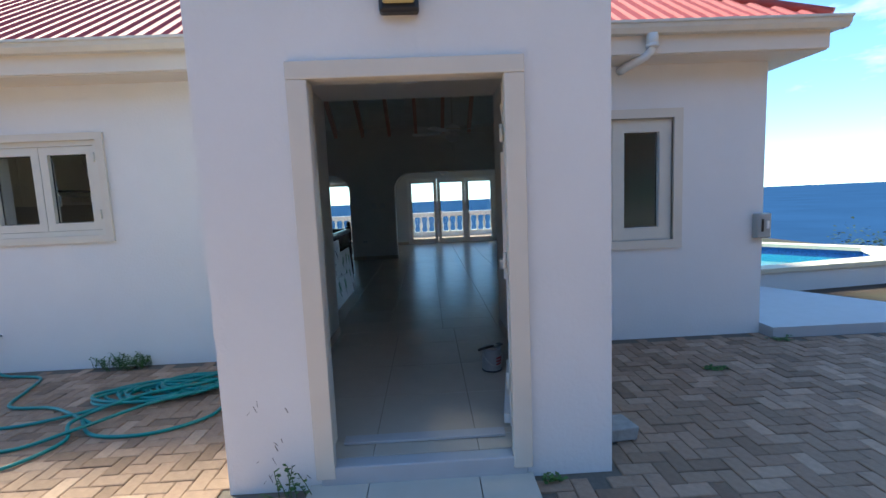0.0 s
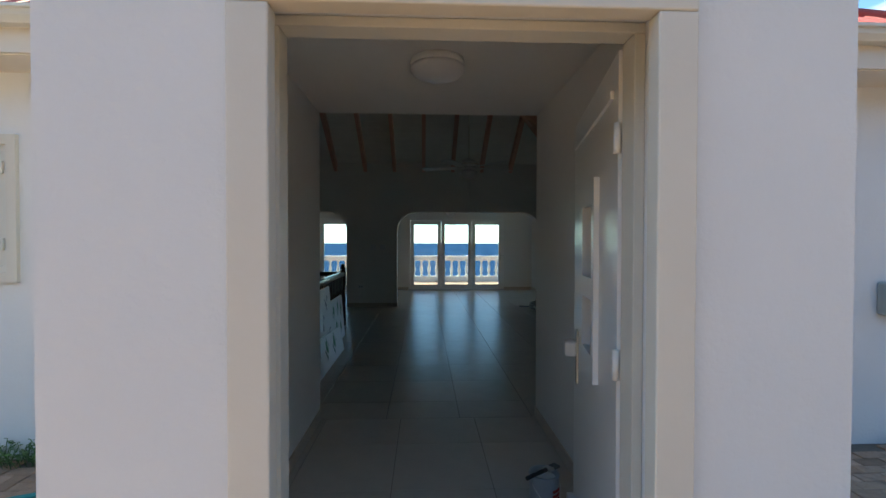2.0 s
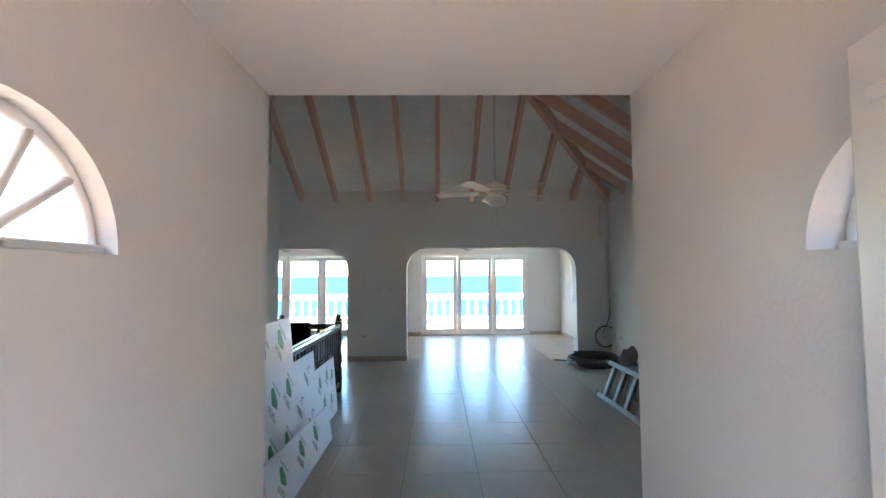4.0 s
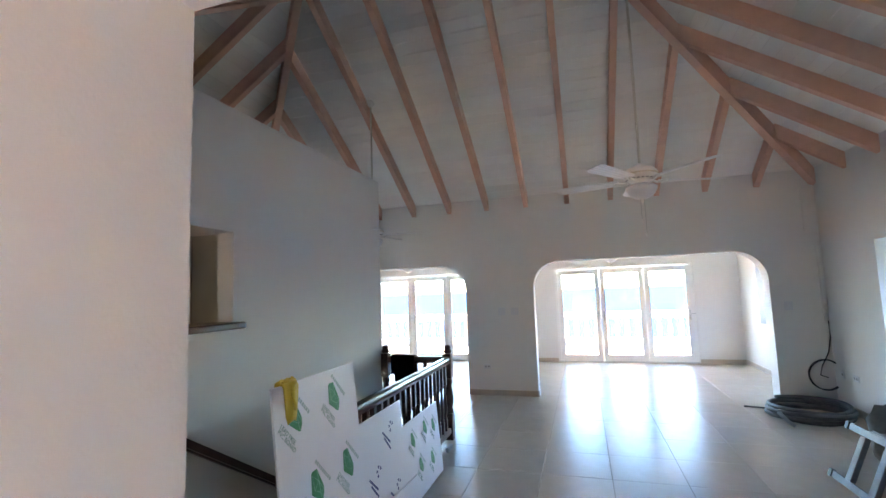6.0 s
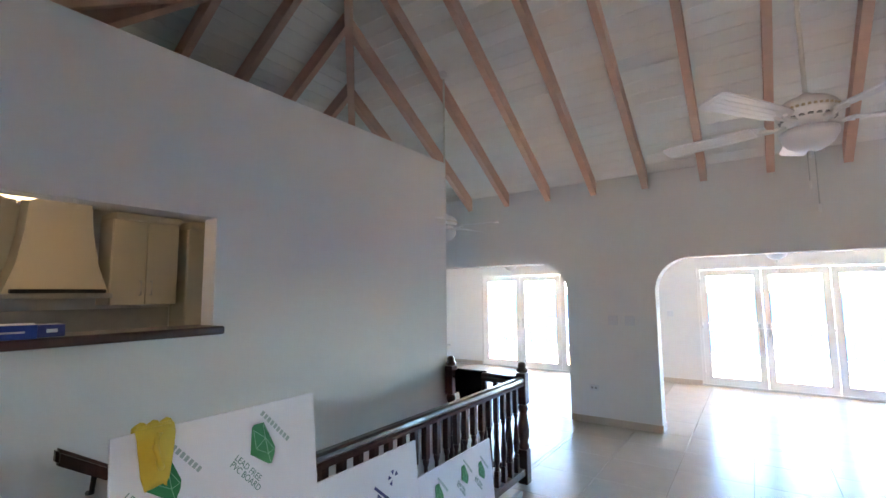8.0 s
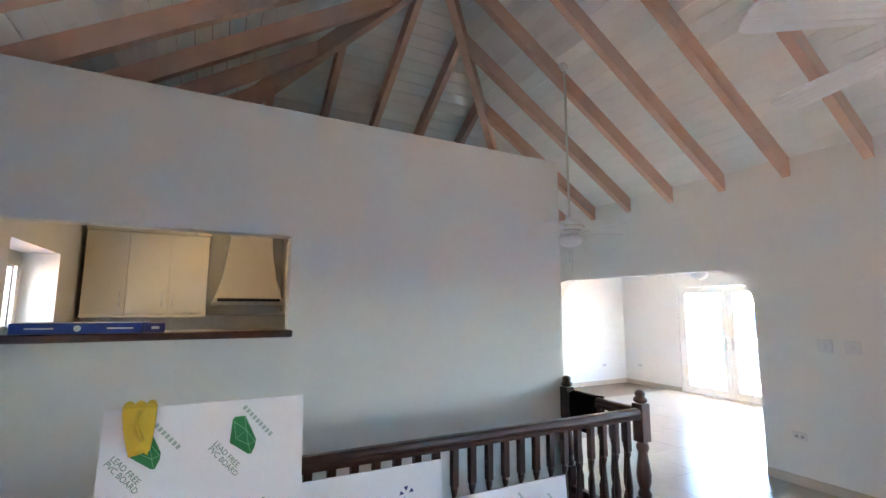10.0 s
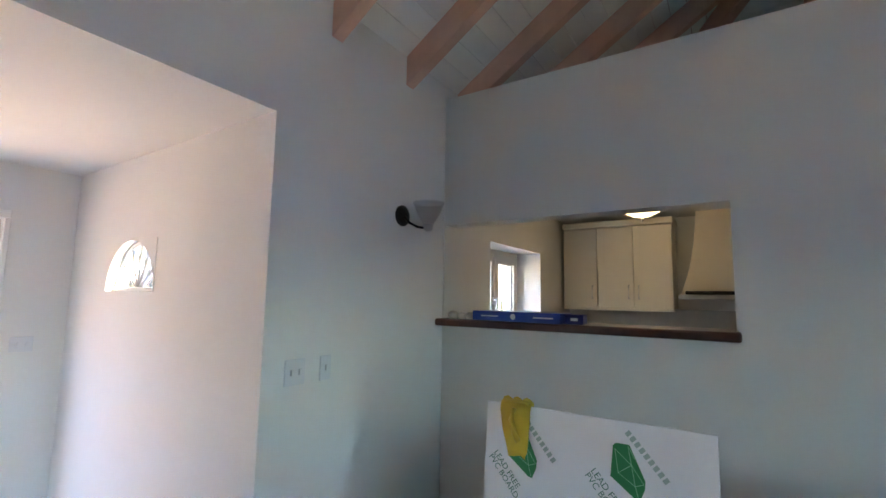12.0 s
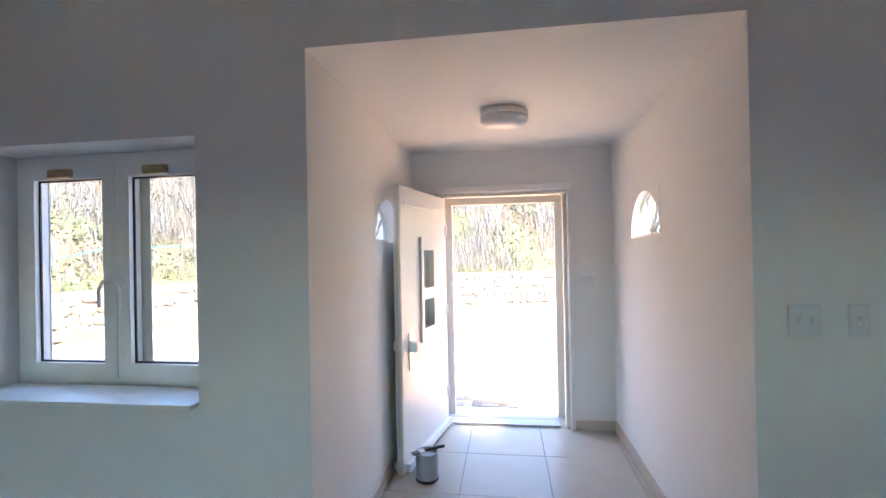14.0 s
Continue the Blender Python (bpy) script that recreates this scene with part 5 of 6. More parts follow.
part("bail", tube([(0.084 * math.cos(a), 0.084 * math.sin(a) - 0.012, 0.15 - 0.09 * math.sin(math.pi * k / 10)) for k, a in enumerate(math.pi * i / 10 - math.pi for i in range(11))], 0.0025, 6), M_STEEL, tin)
br = thing("paint_brush", (0.56, 3.67, 0.194), "paint brush with dark handle lying on the tin", "brush", rz=35)
part("handle", tube([(-0.14, 0, 0.006), (-0.09, 0, 0.008), (-0.03, 0, 0.006), (0.02, 0, 0.006)], 0.011, 8), M_BLACK, br)
part("ferrule", box((0.02, -0.025, -0.003), (0.06, 0.025, 0.012), 0.003), M_STEEL, br)
part("bristles", box((0.06, -0.024, -0.003), (0.115, 0.024, 0.009), 0.004), M_SCRAP, br)

# ---- east side: ladder, totes, bucket, hoses ----
ladder = thing("step_ladder", (2.06, 6.3, 0.0), "paint-spattered aluminium ladder lying on its side", "ladder", ry=22, rz=1.5)
for x0, tilt, nm in ((0.0, 0, "front"), (0.16, 0, "back")):
    for z in (0.03, 0.47):
        part("stile", box((x0, 0, z - 0.03), (x0 + 0.025, 2.55, z + 0.03), 0.006), M_ALU, ladder)
for i in range(8):
    y = 0.22 + i * 0.3
    part("rung", box((-0.012, y - 0.035, 0.06), (0.03, y + 0.035, 0.44), 0.005), M_ALU, ladder)
for i in range(4):
    y = 0.35 + i * 0.6
    part("brace", tube([(0.172, y, 0.06), (0.172, y + 0.08, 0.44)], 0.01, 8), M_ALU, ladder)
for z in (0.03, 0.47):
    part("foot", box((-0.006, 2.55, z - 0.034), (0.03, 2.6, z + 0.034), 0.006), M_BLACK, ladder)


def tote(at, w, d, h, mat, label, rz=0):
    t = thing("storage_tote", at, label, "storage box", rz=rz)
    bm = bmesh.new()
    rings = []
    for s, z in ((0.88, 0), (1.0, h), (1.06, h), (1.06, h + 0.03), (0.97, h + 0.03), (0.86, 0.02)):
        rings.append([bm.verts.new((sx * w / 2 * s, sy * d / 2 * s, z)) for sx, sy in ((-1, -1), (1, -1), (1, 1), (-1, 1))])
    for p, q in zip(rings, rings[1:]):
        for i in range(4):
            bm.faces.new((p[i], p[(i + 1) % 4], q[(i + 1) % 4], q[i]))
    bm.faces.new(rings[0][::-1])
    bm.faces.new(rings[-1])
    part("shell", bm, mat, t)
    for sy in (-1, 1):
        part("handle", box((-0.08, sy * d * 0.53 - 0.012, h - 0.06), (0.08, sy * d * 0.53 + 0.012, h - 0.02), 0.005), mat, t)
    for k in (-0.3, -0.1, 0.1, 0.3):
        part("rib", box((-w / 2 - 0.004, k * d - 0.02, h * 0.25), (-w / 2 + 0.03, k * d + 0.02, h * 0.98), 0.003, 1), mat, t)
    return t


def lumpy(name, at, size, mat, label, category, seed, rz=0):
    bm = bmesh.new()
    bmesh.ops.create_icosphere(bm, subdivisions=3, radius=1.0)
    for v in bm.verts:
        n = noise.noise(v.co * 2.3 + Vector((seed, 0, 0))) * 0.4 + noise.noise(v.co * 6 + Vector((0, seed, 0))) * 0.12
        v.co = Vector((v.co.x * size[0], v.co.y * size[1], max(-0.75, v.co.z) * size[2])) * (1 + n)
        v.co.z += 0.7 * size[2]
    lo = min(v.co.z for v in bm.verts)
    for v in bm.verts:
        v.co.z -= lo
    for f in bm.faces:
        f.smooth = True
    return solo(name, bm, mat, label, category, m=pose(*at, 0, 0, rz))


crate = thing("work_bench_box", (2.72, 7.95, 0.0), "dark low crate full of tools under the totes", "crate")
part("body", box((-0.33, -1.2, 0.0), (0.4, 0.85, 0.36), 0.015), M_SCRAP, crate)
part("board", box((-0.36, -1.24, 0.36), (0.42, 0.88, 0.385), 0.004), M_GYPSUM, crate)
tote((2.78, 8.2, 0.386), 0.5, 0.68, 0.33, M_TOTEBLUE, "blue plastic storage tote on the crate")
tote((2.78, 8.15, 0.75), 0.54, 0.78, 0.26, M_TOTE, "dark navy storage tote filled with red bags", rz=4)
lumpy("red_bag", (2.74, 8.0, 0.93), (0.17, 0.26, 0.12), M_RED, "crumpled red bag heaped in the tote", "bag", 3.1)
lumpy("red_bag", (2.8, 8.35, 0.94), (0.14, 0.15, 0.09), M_RED, "crumpled red bag heaped in the tote", "bag", 7.7)
lumpy("tool_heap", (2.55, 9.0, 0.0), (0.16, 0.2, 0.3), M_SCRAP, "grey heap of tools beside the ladder", "tools", 5.2)
lumpy("rag", (2.62, 8.72, 0.386), (0.1, 0.08, 0.11), M_BUCKET, "pale rag hanging by the totes", "rag", 9.4)
bk = thing("paint_bucket", (2.42, 8.02, 0.386), "white plastic bucket with a yellow label on the crate", "bucket")
part("shell", lathe([(0.125, 0), (0.13, 0.01), (0.155, 0.3), (0.168, 0.3), (0.168, 0.33), (0.15, 0.33), (0.148, 0.28)], 28, False), M_BUCKET, bk)
part("label", lathe([(0.139, 0.09), (0.149, 0.21)], 28, False), M_BUCKETLABEL, bk, "yellow printed label band")
part("label", lathe([(0.1325, 0.015), (0.1345, 0.04)], 28, False), M_BUCKETLABEL, bk, "yellow base band")
part("filling", lathe([(0.145, 0.25), (0.147, 0.26)], 24), M_PAPER, bk)
jug = thing("green_jug", (2.5, 7.55, 0.386), "green plastic jug on the crate", "jug")
part("body", box((-0.09, -0.12, 0), (0.09, 0.12, 0.2), 0.03, 3), M_TINGREEN, jug)
part("cap", lathe([(0.03, 0.2), (0.03, 0.235)], 14), M_WHITE_PLASTIC, jug)
can = thing("white_canister", (2.62, 7.3, 0.386), "white canister standing on the crate", "canister")
part("body", lathe([(0.1, 0), (0.105, 0.02), (0.105, 0.22), (0.08, 0.25), (0.04, 0.26)], 20), M_BUCKET, can)
part("lid", lathe([(0.042, 0.26), (0.042, 0.29)], 14), M_RED, can)


def coil_points(cx, cy, z, r, turns, rise, jitter, seed, squash=1.0, steps=26):
    rnd = random.Random(seed)
    pts = []
    ph = rnd.random() * 6
    for i in range(int(turns * steps)):
        a = 2 * math.pi * i / steps
        rr = r * (1 + jitter * math.sin(a * 0.37 + ph) + jitter * 0.5 * math.sin(a * 1.9 + ph))
        pts.append((cx + rr * math.cos(a), cy + squash * rr * math.sin(a), z + rise * i / steps + 0.3 * rise * math.sin(a * 2.3)))
    return pts


pc = thing("coiled_pipe", (2.62, 10.75, 0), "grey flexible pipe coiled on the floor", "pipe")
part("coil", tube(coil_points(0, 0, 0.032, 0.42, 4.4, 0.034, 0.05, 4), 0.026, 8), M_PIPE, pc)
part("loose_end", tube([(-0.36, -0.2, 0.1), (-0.43, -0.32, 0.13), (-0.38, -0.42, 0.06), (-0.33, -0.46, 0.024)], 0.022, 8), M_GREY_PLASTIC, pc)
part("rod", tube([(-0.62, 0.3, 0.05), (-0.3, 0.22, 0.05)], 0.012, 8), M_BLACK, pc)
wc = thing("hanging_cable", (3.08, YA0 - 0.03, 0.42), "black cable hung in loops on the wall corner", "cable")
part("loop", tube([(0.19 * math.cos(2 * math.pi * i / 30) * (1 + 0.04 * math.sin(i * 0.21)), -0.015 * math.sin(i * 0.13), 0.2 * math.sin(2 * math.pi * i / 30) + 0.006 * math.sin(i * 0.4)) for i in range(100)], 0.008, 6), M_CABLE, wc)
part("tail", tube([(0.1, 0.01, 0.72), (0.1, 0.005, 0.5), (0.06, 0, 0.3), (-0.03, 0, 0.12), (-0.06, -0.005, 0.0), (0.02, -0.01, -0.03)], 0.007, 6), M_CABLE, wc)
cv = thing("wall_trunking", (3.16, YA0 - 0.012, 0.0), "white cable trunking running up the corner", "trunking")
part("cover", box((-0.02, -0.01, 1.14), (0.005, 0.01, 2.2), 0.003), M_WHITE_PLASTIC, cv)
part("box", box((-0.14, -0.03, 2.35), (0.02, 0.01, 2.98), 0.006), M_WALL, cv, "white boxed corner cover")
ac = thing("air_conditioner", (XE, 7.9, 2.35), "cream wall air conditioner", "air conditioner")
part("casing", box((-0.2, -0.42, 0), (0.0, 0.42, 0.28), 0.03, 3), M_CREAM_UPVC, ac)
for k in range(5):
    part("slat", box((-0.206, -0.38, 0.03 + k * 0.022), (-0.196, 0.38, 0.036 + k * 0.022)), M_GREY_PLASTIC, ac)


# ---- forecourt things ----
step = thing("entrance_step", (0, 0, GROUND), "pale tiled step in front of the door", "step")
step["kind"] = "structure"
for i, (a, b) in enumerate(((-0.64, -0.315), (-0.31, 0.295), (0.3, 0.6))):
    part("tile", box((a, 1.9, -0.05), (b, PY0 - 0.004, 0.02), 0.003), M_TILE, step)

hose = thing("garden_hose", (0, 0, GROUND), "teal garden hose lying in tangled loops on the paving", "hose")
bm = bmesh.new()
for r, cx, cy, sq, turns, seed, z in ((0.42, -2.28, 3.88, 0.55, 2.2, 1, 0.016), (0.3, -2.05, 3.95, 0.6, 2.2, 2, 0.03), (0.36, -2.15, 3.8, 0.5, 1.6, 3, 0.045), (0.24, -2.3, 3.75, 0.7, 1.7, 5, 0.035), (0.34, -1.95, 3.9, 0.5, 1.4, 7, 0.055), (0.19, -2.55, 3.72, 0.8, 1.3, 8, 0.03), (0.46, -2.35, 3.72, 0.42, 1.2, 9, 0.05), (0.26, -1.75, 4.02, 0.6, 1.5, 11, 0.04)):
    tube(coil_points(cx, cy, z, r, turns, 0.012, 0.12, seed, sq), 0.0135, 8, bm)
part("coil", bm, M_HOSE, hose)


def smooth_path(pts, n=8):
    v = [Vector(p) for p in pts]
    out = []
    for i in range(len(v) - 1):
        a, b, c, d = v[max(i - 1, 0)], v[i], v[i + 1], v[min(i + 2, len(v) - 1)]
        for k in range(n):
            t = k / n
            out.append(0.5 * ((2 * b) + (c - a) * t + (2 * a - 5 * b + 4 * c - d) * t * t + (3 * b - 3 * c + d - a) * t ** 3))
    return out + [v[-1]]


for pts in ([(-4.31, 4.55, 0.36), (-4.33, 4.5, 0.2), (-4.2, 4.45, 0.03), (-3.75, 4.35, 0.015), (-3.6, 4.05, 0.015), (-3.45, 3.7, 0.015), (-3.05, 3.62, 0.02), (-2.75, 3.45, 0.03), (-2.5, 3.3, 0.02)],
            [(-3.6, 3.3, 0.015), (-3.1, 3.32, 0.015), (-2.7, 3.45, 0.035), (-2.3, 3.7, 0.06), (-2.0, 3.95, 0.075), (-1.75, 4.2, 0.06)],
            [(-3.0, 2.6, 0.015), (-2.65, 2.75, 0.015), (-2.5, 3.05, 0.02), (-2.62, 3.3, 0.05), (-2.35, 3.65, 0.07), (-1.95, 3.8, 0.085), (-1.7, 4.05, 0.06)],
            [(-3.3, 2.95, 0.015), (-2.8, 2.98, 0.015), (-2.5, 3.15, 0.05), (-2.2, 3.5, 0.06), (-1.9, 3.7, 0.06)],
            [(-1.72, 3.8, 0.05), (-1.62, 3.55, 0.015), (-1.65, 3.3, 0.015), (-1.95, 3.1, 0.015), (-2.35, 3.12, 0.015), (-2.6, 3.35, 0.02)]):
    part("hose_run", tube(smooth_path(pts), 0.0135, 8), M_HOSE, hose)
tap = thing("garden_tap", (-4.31, YO, 0.26), "brass garden tap on the front wall", "tap")
part("spout", tube([(0, 0, 0), (0, -0.06, 0), (0.0, -0.085, -0.02), (0, -0.09, -0.06)], 0.013, 8), M_STEEL, tap)
part("lever", box((-0.03, -0.065, 0.015), (0.03, -0.045, 0.025), 0.003), M_WHITE_PLASTIC, tap)


def weed(at, r, n, seed, label, tall=0.12):
    rnd = random.Random(seed)
    t = thing("weed", at, label, "weed", "weeds")
    bl, bs = bmesh.new(), bmesh.new()
    for i in range(n):
        a, d = rnd.random() * 6.28, r * rnd.random() ** 0.5
        base = Vector((d * math.cos(a), min(0.0, d * math.sin(a) * 0.4 - 0.05), 0))
        tip = base + Vector((rnd.uniform(-0.06, 0.06), rnd.uniform(-0.06, 0.02), rnd.uniform(0.3, 1.0) * tall))
        tube([base, (base + tip) / 2 + Vector((0, 0, 0.01)), tip], 0.0025, 4, bs)
        for k in range(5):
            c = base.lerp(tip, 0.3 + 0.7 * k / 4)
            ang, tl = rnd.random() * 6.28, rnd.uniform(0.018, 0.034)
            u = Vector((math.cos(ang), math.sin(ang), rnd.uniform(-0.2, 0.5))) * tl
            w = Vector((-math.sin(ang), math.cos(ang), 0.1)) * tl * 0.45
            vs = [bl.verts.new(p) for p in (c, c + u * 0.5 + w, c + u, c + u * 0.5 - w)]
            bl.faces.new(vs)
    part("stem", bs, M_WEED, t)
    part("leaves", bl, M_WEED, t)
    return t


weed((-3.1, YO - 0.02, GROUND), 0.3, 70, 1, "low green creeping weed growing at the wall foot", 0.16)
weed((-0.72, PY0 - 0.02, GROUND), 0.12, 9, 2, "thin dry weed at the portico foot", 0.2)
weed((0.68, PY0 - 0.02, GROUND), 0.07, 8, 3, "small dark weed beside the step", 0.06)
weed((2.5, 3.75, GROUND), 0.1, 18, 4, "small flat weed between the pavers", 0.02)
weed((3.6, 4.4, GROUND), 0.12, 14, 6, "small flat weed between the pavers", 0.03)
cb = thing("concrete_block", (1.2, 2.74, GROUND), "broken concrete block beside the portico", "block", rz=8)
bm = box((-0.12, -0.09, 0), (0.13, 0.1, 0.09), 0.012, 2)
for v in bm.verts:
    v.co += Vector((noise.noise(v.co * 19), noise.noise(v.co * 17 + Vector((3, 0, 0))), 0)) * 0.015
part("block", bm, M_GYPSUM, cb)
mb = thing("meter_box", (XEO - 0.05, YO - 0.001, 0.9), "grey plastic switch box on the house corner", "switch box")
part("case", box((-0.07, -0.09, 0), (0.08, 0.0, 0.26), 0.018, 3), M_GREY_PLASTIC, mb)
part("window_slot", box((-0.03, -0.096, 0.07), (-0.005, -0.09, 0.2), 0.002), M_BLACK, mb)
part("rocker", box((0.02, -0.1, 0.1), (0.05, -0.09, 0.18), 0.003), M_WHITE_PLASTIC, mb)

# flaked paint and scratches on the portico foot
scr = thing("wall_scuffs", (0, PY0 - 0.0015, 0), "brown scuffs on the portico wall", "stain")
rnd = random.Random(8)
bm = bmesh.new()
for i in range(16):
    x, z = rnd.uniform(-0.98, -0.63), GROUND + 0.04 + rnd.random() ** 2 * 0.45
    w, h = rnd.uniform(0.002, 0.006), rnd.uniform(0.01, 0.05)
    sl = rnd.uniform(-0.02, 0.02)
    prism([(x, z), (x + w, z), (x + w * 0.7 + sl, z + h), (x + sl, z + h * 0.9)], "y", -0.0008, 0, bm)
part("scuff", bm, M_SCRAP, scr)

# ---- side terrace and pool ----
structure("side_terrace", prism([(XEO, 4.42), (4.9, 4.4), (5.6, 5.1), (4.9, 6.3), (XEO, 6.9)], "z", -0.3, -0.02), M_TERRACE, "pale smooth side terrace slab", "terrace")
POOL = [(4.3, 6.55), (8.1, 7.0), (8.9, 8.3), (6.0, 11.8)]


def inset(poly, d):
    out = []
    n = len(poly)
    cx, cy = sum(p[0] for p in poly) / n, sum(p[1] for p in poly) / n
    for x, y in poly:
        v = Vector((cx - x, cy - y))
        out.append((x + v.x * d / v.length, y + v.y * d / v.length))
    return out


pool = thing("swimming_pool", (0, 0, 0), "raised swimming pool with cream coping and blue mosaic", "pool")
inner, mid = inset(POOL, 0.5), inset(POOL, 0.44)
outer = POOL
bm_w, bm_c, bm_m = bmesh.new(), bmesh.new(), bmesh.new()
for i in range(4):
    j = (i + 1) % 4
    prism([outer[i], outer[j], mid[j], mid[i]], "z", -0.4, 0.1, bm_w)
    o2, i2 = inset(POOL, -0.06), inset(POOL, 0.5)
    prism([o2[i], o2[j], i2[j], i2[i]], "z", 0.1, 0.17, bm_c)
    m2 = inset(POOL, 0.46)
    prism([mid[i], mid[j], m2[j], m2[i]], "z", -0.4, 0.099, bm_m)
part("pool_wall", bm_w, M_EXT, pool)
part("coping", bm_c, M_COPING, pool)
part("mosaic_band", bm_m, M_POOLTILE, pool, "blue mosaic waterline")
part("water", prism(mid, "z", -0.4, -0.06), M_POOL, pool, "turquoise water")

# ---- stone retaining wall ----
rw = thing("retaining_wall", (0, 0, 0), "rubble stone retaining wall below the hillside", "stone wall")
rw["kind"] = "structure"
bm = bmesh.new()
RH = 1.0
for (xa, ya), (xb, yb) in zip(WALL_LINE, WALL_LINE[1:]):
    d = Vector((xb - xa, yb - ya)).normalized()
    nrm = Vector((d.y, -d.x)) * 0.45
    prism([(xa, ya), (xb, yb), (xb + nrm.x, yb + nrm.y), (xa + nrm.x, ya + nrm.y)], "z", GROUND - 0.3, GROUND + RH, bm)
part("mortar", bm, M_MORTAR, rw)
stones = []
for kk in range(9):
    bm = bmesh.new()
    bmesh.ops.create_icosphere(bm, subdivisions=2, radius=1.0)
    for v in bm.verts:
        c = v.co
        p = 0.42
        c = Vector([math.copysign(abs(q) ** p, q) for q in c])
        c *= 1 + 0.28 * noise.noise(c * 1.1 + Vector((kk * 7.3, 0, 0)))
        v.co = Vector((c.x * 0.5, c.y * 0.5, c.z * 0.5))
    stones.append(mesh_of(bm, "stone", M_STONE))
rnd = random.Random(21)
count = 0
for (xa, ya), (xb, yb) in zip(WALL_LINE[2:], WALL_LINE[3:]):
    L = math.hypot(xb - xa, yb - ya)
    ang = math.degrees(math.atan2(yb - ya, xb - xa))
    z = GROUND + 0.02
    for row in range(4):
        h = (0.27, 0.24, 0.26, 0.23)[row]
        u = rnd.uniform(-0.05, 0.05)
        while u < L - 0.05:
            w = rnd.uniform(0.2, 0.5)
            f = (u + w / 2) / L
            hh = h * rnd.uniform(0.8, 1.12)
            m = pose(xa + (xb - xa) * f, ya + (yb - ya) * f, z + h / 2 + rnd.uniform(-0.03, 0.03), rnd.uniform(-3, 3), rnd.uniform(-14, 14), ang + (180 if rnd.random() < 0.5 else 0)) @ Matrix.Diagonal((w * 1.03, 0.16, hh * 1.06, 1))
            if count < 300:
                piece("stone", rnd.choice(stones), rw, m)
                count += 1
            u += w
        z += h - 0.005

# ---- hillside plants ----
def strip(bm, pts, w):
    side = Vector((pts[-1][1] - pts[0][1], pts[0][0] - pts[-1][0], 0))
    side = (side.normalized() if side.length > 0.01 else Vector((1, 0, 0))) * w
    prev = None
    for i, p in enumerate(pts):
        s = side * (1 - 0.6 * i / (len(pts) - 1))
        cur = (bm.verts.new(Vector(p) - s), bm.verts.new(Vector(p) + s))
        if prev:
            bm.faces.new((prev[0], prev[1], cur[1], cur[0]))
        prev = cur


rnd = random.Random(77)
dry, leafy = bmesh.new(), bmesh.new()
placed = 0
while placed < 5200:
    x, y = rnd.uniform(-9, 17), rnd.uniform(-20, 0)
    d = near_wall(x, y)
    if not 0.3 < d < 9:
        continue
    placed += 1
    z = hill_z(x, y)
    patch = noise.noise((x * 0.45, y * 0.45, 5)) - 0.12 * d + 0.28
    if patch > 0.0 and rnd.random() < 0.75:
        for k in range(9):
            c = Vector((x + rnd.gauss(0, 0.22), y + rnd.gauss(0, 0.22), z + abs(rnd.gauss(0, 0.26)) + 0.03))
            a, tl = rnd.random() * 6.28, rnd.uniform(0.06, 0.13)
            u = Vector((math.cos(a), math.sin(a), rnd.uniform(-0.6, 0.7))) * tl
            w = Vector((-math.sin(a), math.cos(a), rnd.uniform(-0.4, 0.4))) * tl * 0.4
            leafy.faces.new([leafy.verts.new(p) for p in (c, c + u * 0.5 + w, c + u, c + u * 0.5 - w)])
    else:
        for k in range(9):
            h, a = rnd.uniform(0.35, 1.0), rnd.random() * 6.28
            lean = rnd.uniform(0.2, 0.7)
            b0 = Vector((x + rnd.gauss(0, 0.2), y + rnd.gauss(0, 0.2), z - 0.05))
            dirv = Vector((math.cos(a), math.sin(a), 0)) * lean
            strip(dry, [b0, b0 + dirv * h * 0.4 + Vector((0, 0, h * 0.7)), b0 + dirv * h + Vector((0, 0, h * 0.75)), b0 + dirv * h * 1.5 + Vector((0, 0, h * 0.3))], rnd.uniform(0.004, 0.012))
solo("dry_brush", dry, M_DRY, "tangle of dry grey branches and grass on the hillside", "dry brush", kind="stuff")
solo("hillside_shrubs", leafy, M_LEAF, "green shrub foliage growing over the hillside", "shrubs", kind="stuff")
rnd = random.Random(5)
far = bmesh.new()
for i in range(1500):
    c = Vector((rnd.uniform(11.5, 15.5), rnd.uniform(10.2, 12.5), 0))
    c.z = hill_z(c.x, c.y) + abs(rnd.gauss(0, 0.3))
    a, tl = rnd.random() * 6.28, rnd.uniform(0.06, 0.13)
    u, w = Vector((math.cos(a), math.sin(a), rnd.uniform(-0.4, 0.6))) * tl, Vector((-math.sin(a), math.cos(a), 0.2)) * tl * 0.4
    far.faces.new([far.verts.new(p) for p in (c, c + u * 0.5 + w, c + u, c + u * 0.5 - w)])
solo("coastal_shrubs", far, M_LEAF, "low green shrubs on the slope beyond the pool", "shrubs", kind="stuff")
pts = []
for i in range(24):
    x = 3.5 + i * 0.32
    y = line_y(min(x, 9.4)) - 1.5 + 0.05 * math.sin(i)
    pts.append((x + 0.8, y, hill_z(x + 0.8, y) + 0.35))
solo("hillside_hose", tube(pts, 0.016, 6), M_HOSE, "thin teal hose strung across the hillside brush", "hose")

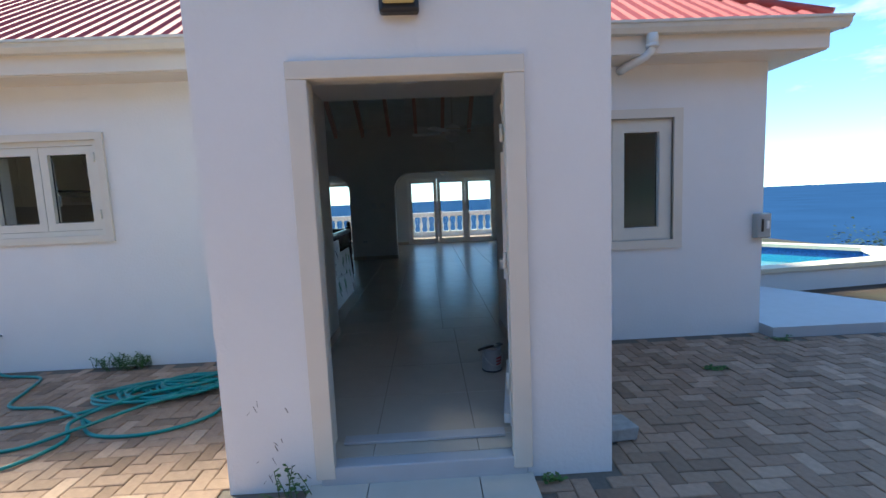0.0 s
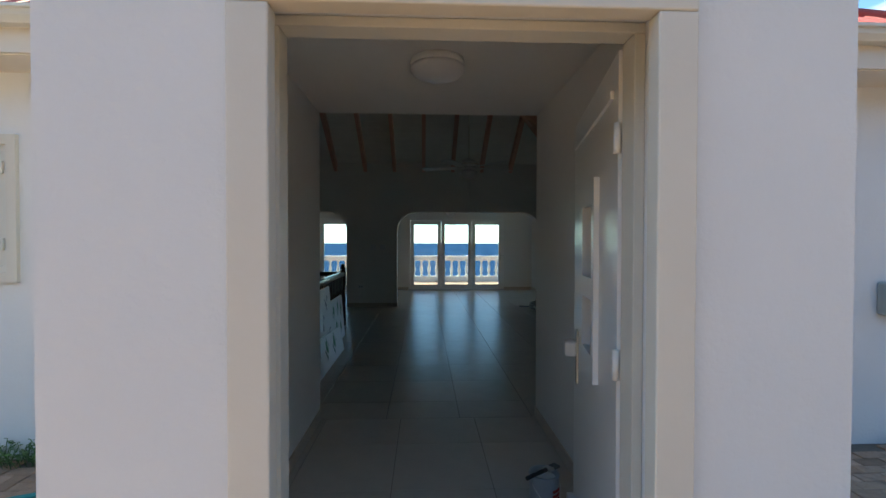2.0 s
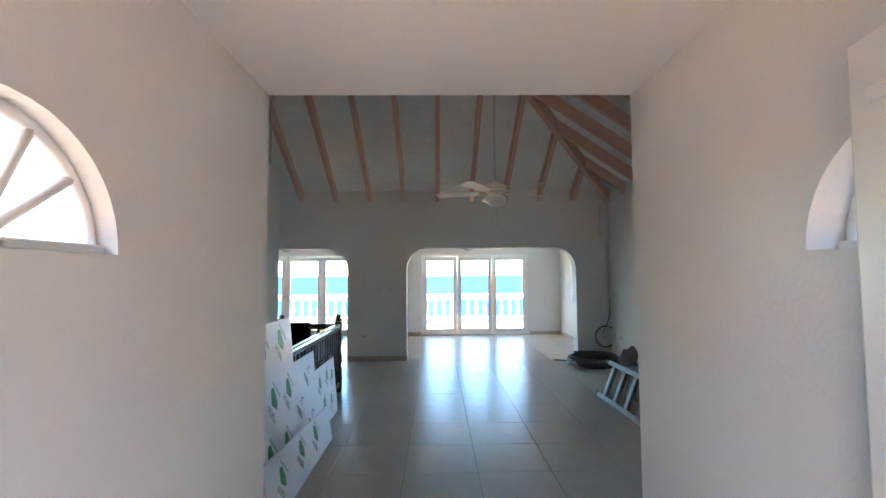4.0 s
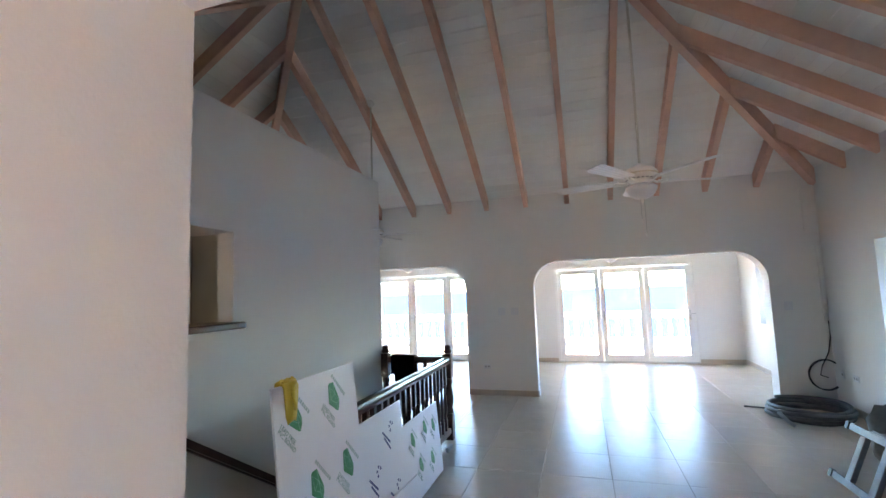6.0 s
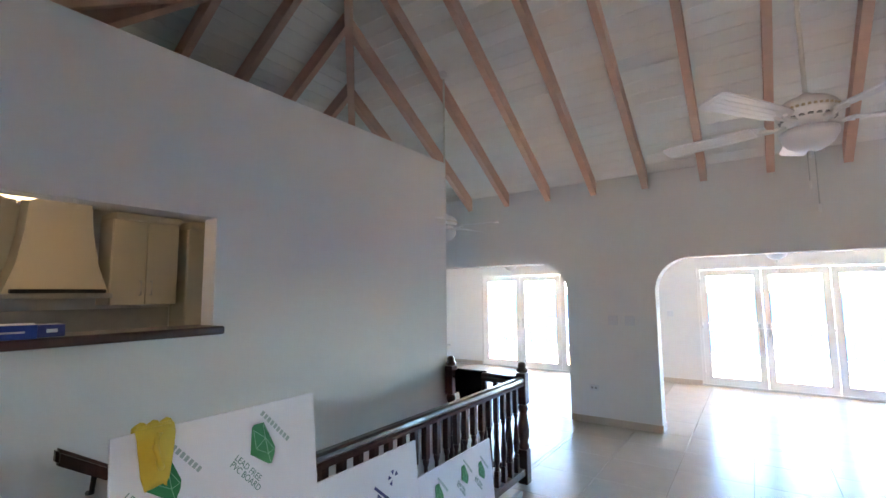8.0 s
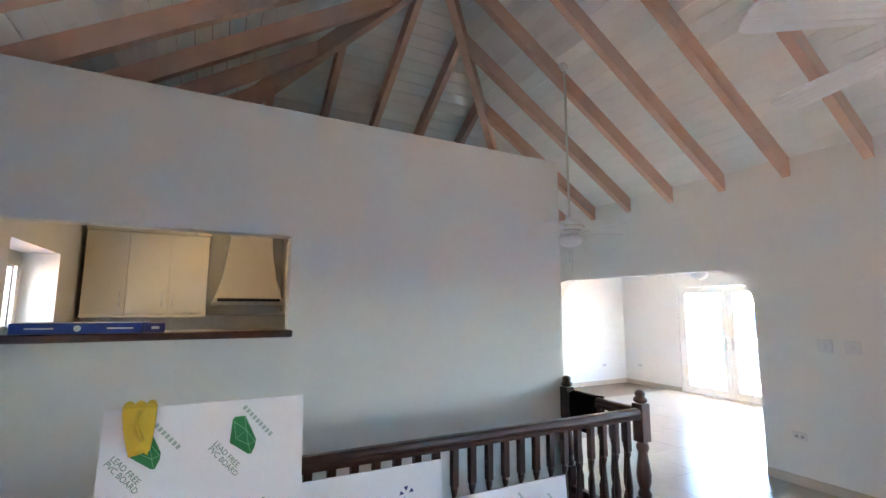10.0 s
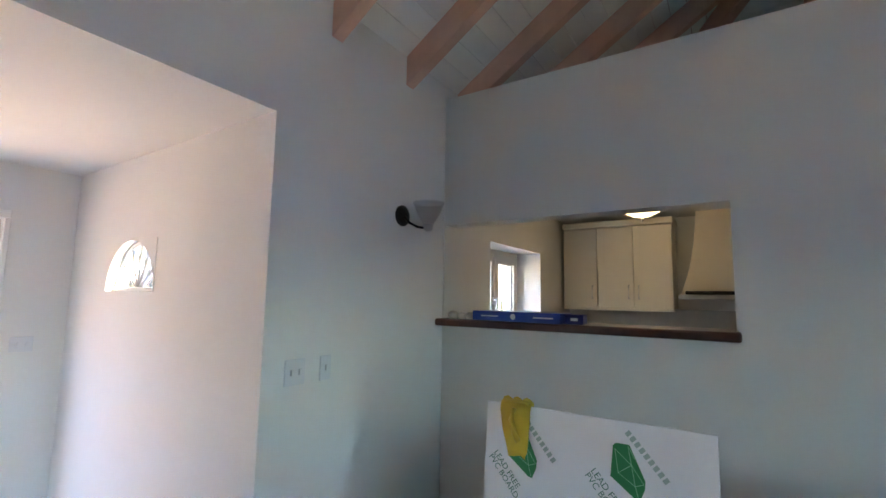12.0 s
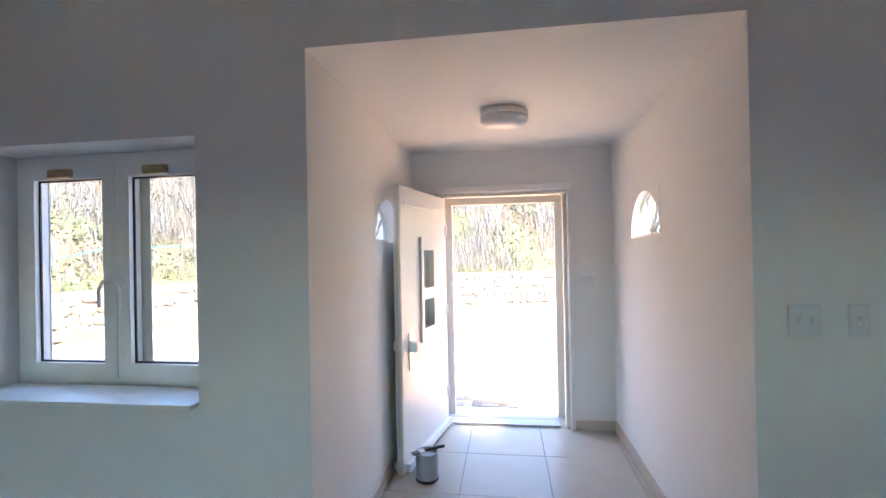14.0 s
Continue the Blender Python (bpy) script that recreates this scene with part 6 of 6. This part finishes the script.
# ---- paving bricks in herringbone ----
pave = structure("pavement", prism([(-14, -9.0), (-4, -8.7), (1.8, -7.25), (8.15, -3.9), (9.0, -1.2), (9.0, 4.38), (4.9, 4.38), (XEO, YO), (-9, YO), (-14, 4)], "z", -0.4, GROUND - 0.012), M_SAND, "sanded bed of the brick paved forecourt", "pavement")
U, J = 0.102, 0.004


def brick_verts(w, d):
    c = 0.006
    a = [(J / 2, J / 2, -0.03), (w - J / 2, J / 2, -0.03), (w - J / 2, d - J / 2, -0.03), (J / 2, d - J / 2, -0.03)]
    b = [(x, y, -0.004) for x, y, _ in a]
    t = [(x + (c if i in (0, 3) else -c), y + (c if i in (0, 1) else -c), 0) for i, (x, y, _) in enumerate(a)]
    return a + b + t


BF = [(8, 9, 10, 11)] + [(i, (i + 1) % 4, 4 + (i + 1) % 4, 4 + i) for i in range(4)] + [(4 + i, 4 + (i + 1) % 4, 8 + (i + 1) % 4, 8 + i) for i in range(4)]


def brick_mesh(w, d):
    me = bpy.data.meshes.new("brick")
    me.from_pydata(brick_verts(w, d), [], BF)
    me.materials.append(M_BRICK)
    return me


me_h, me_v = brick_mesh(2 * U, U), brick_mesh(U, 2 * U)
rnd = random.Random(3)
vs, fs, near = [], [], 0
OX, OY = -14.0, -9.5
for a in range(int(23 / U)):
    for b in range(int(14.2 / U)):
        v = (a - b) % 4
        if v not in (0, 2):
            continue
        w, d = (2 * U, U) if v == 0 else (U, 2 * U)
        x, y = OX + a * U, OY + (b if v == 0 else b - 1) * U
        cx, cy = x + w / 2, y + d / 2
        if cx < -9 or near_wall(cx, cy) > -0.08 or cy > YO - 0.11 or (cx > 4.8 and cy > 4.3) or (cx > XEO and cy > 4.33):
            continue
        if -1.13 < cx < 1.1 and cy > PY0 - 0.08 or (-0.7 < cx < 0.66 and cy > 1.84):
            continue
        z = GROUND + rnd.uniform(-0.004, 0.003)
        if near < 300 and ((-2.5 < cx < -1.13 and 2.3 < cy < 4.0) or (1.1 < cx < 2.6 and 2.0 < cy < 3.3)):
            piece("brick", me_h if v == 0 else me_v, pave, pose(x, y, z, rnd.uniform(-0.7, 0.7), rnd.uniform(-0.7, 0.7), rnd.uniform(-0.6, 0.6)))
            near += 1
        else:
            n0 = len(vs)
            tx, ty = rnd.uniform(-0.012, 0.012), rnd.uniform(-0.012, 0.012)
            vs += [(x + p, y + q, z + r + tx * p + ty * q) for p, q, r in brick_verts(w, d)]
            fs += [tuple(n0 + i for i in f) for f in BF]
me = bpy.data.meshes.new("brick_field")
me.from_pydata(vs, [], fs)
me.materials.append(M_BRICK_FAR)
bf = new("brick_field", me)
bf.parent = pave
bf["kind"] = "stuff"

# ---- floor tiles ----
lay_tiles(HX0, HX1, PY1 + 0.011, YI, -0.30, 3.25)
lay_tiles(DX0, DX1, PY0 + 0.08, PY1 + 0.011, -0.30, 3.25)
lay_tiles(VOID[1], XE, YI, YA0, -0.42, 9.0)
lay_tiles(XP, VOID[1], YI, VOID[2], -0.42, 9.0)
lay_tiles(-3.7, VOID[1], VOID[3] + 0.03, YA0, -0.42, 9.0)
lay_tiles(-5.5, XE, YA0, YN + 0.02, -0.42, 9.0)
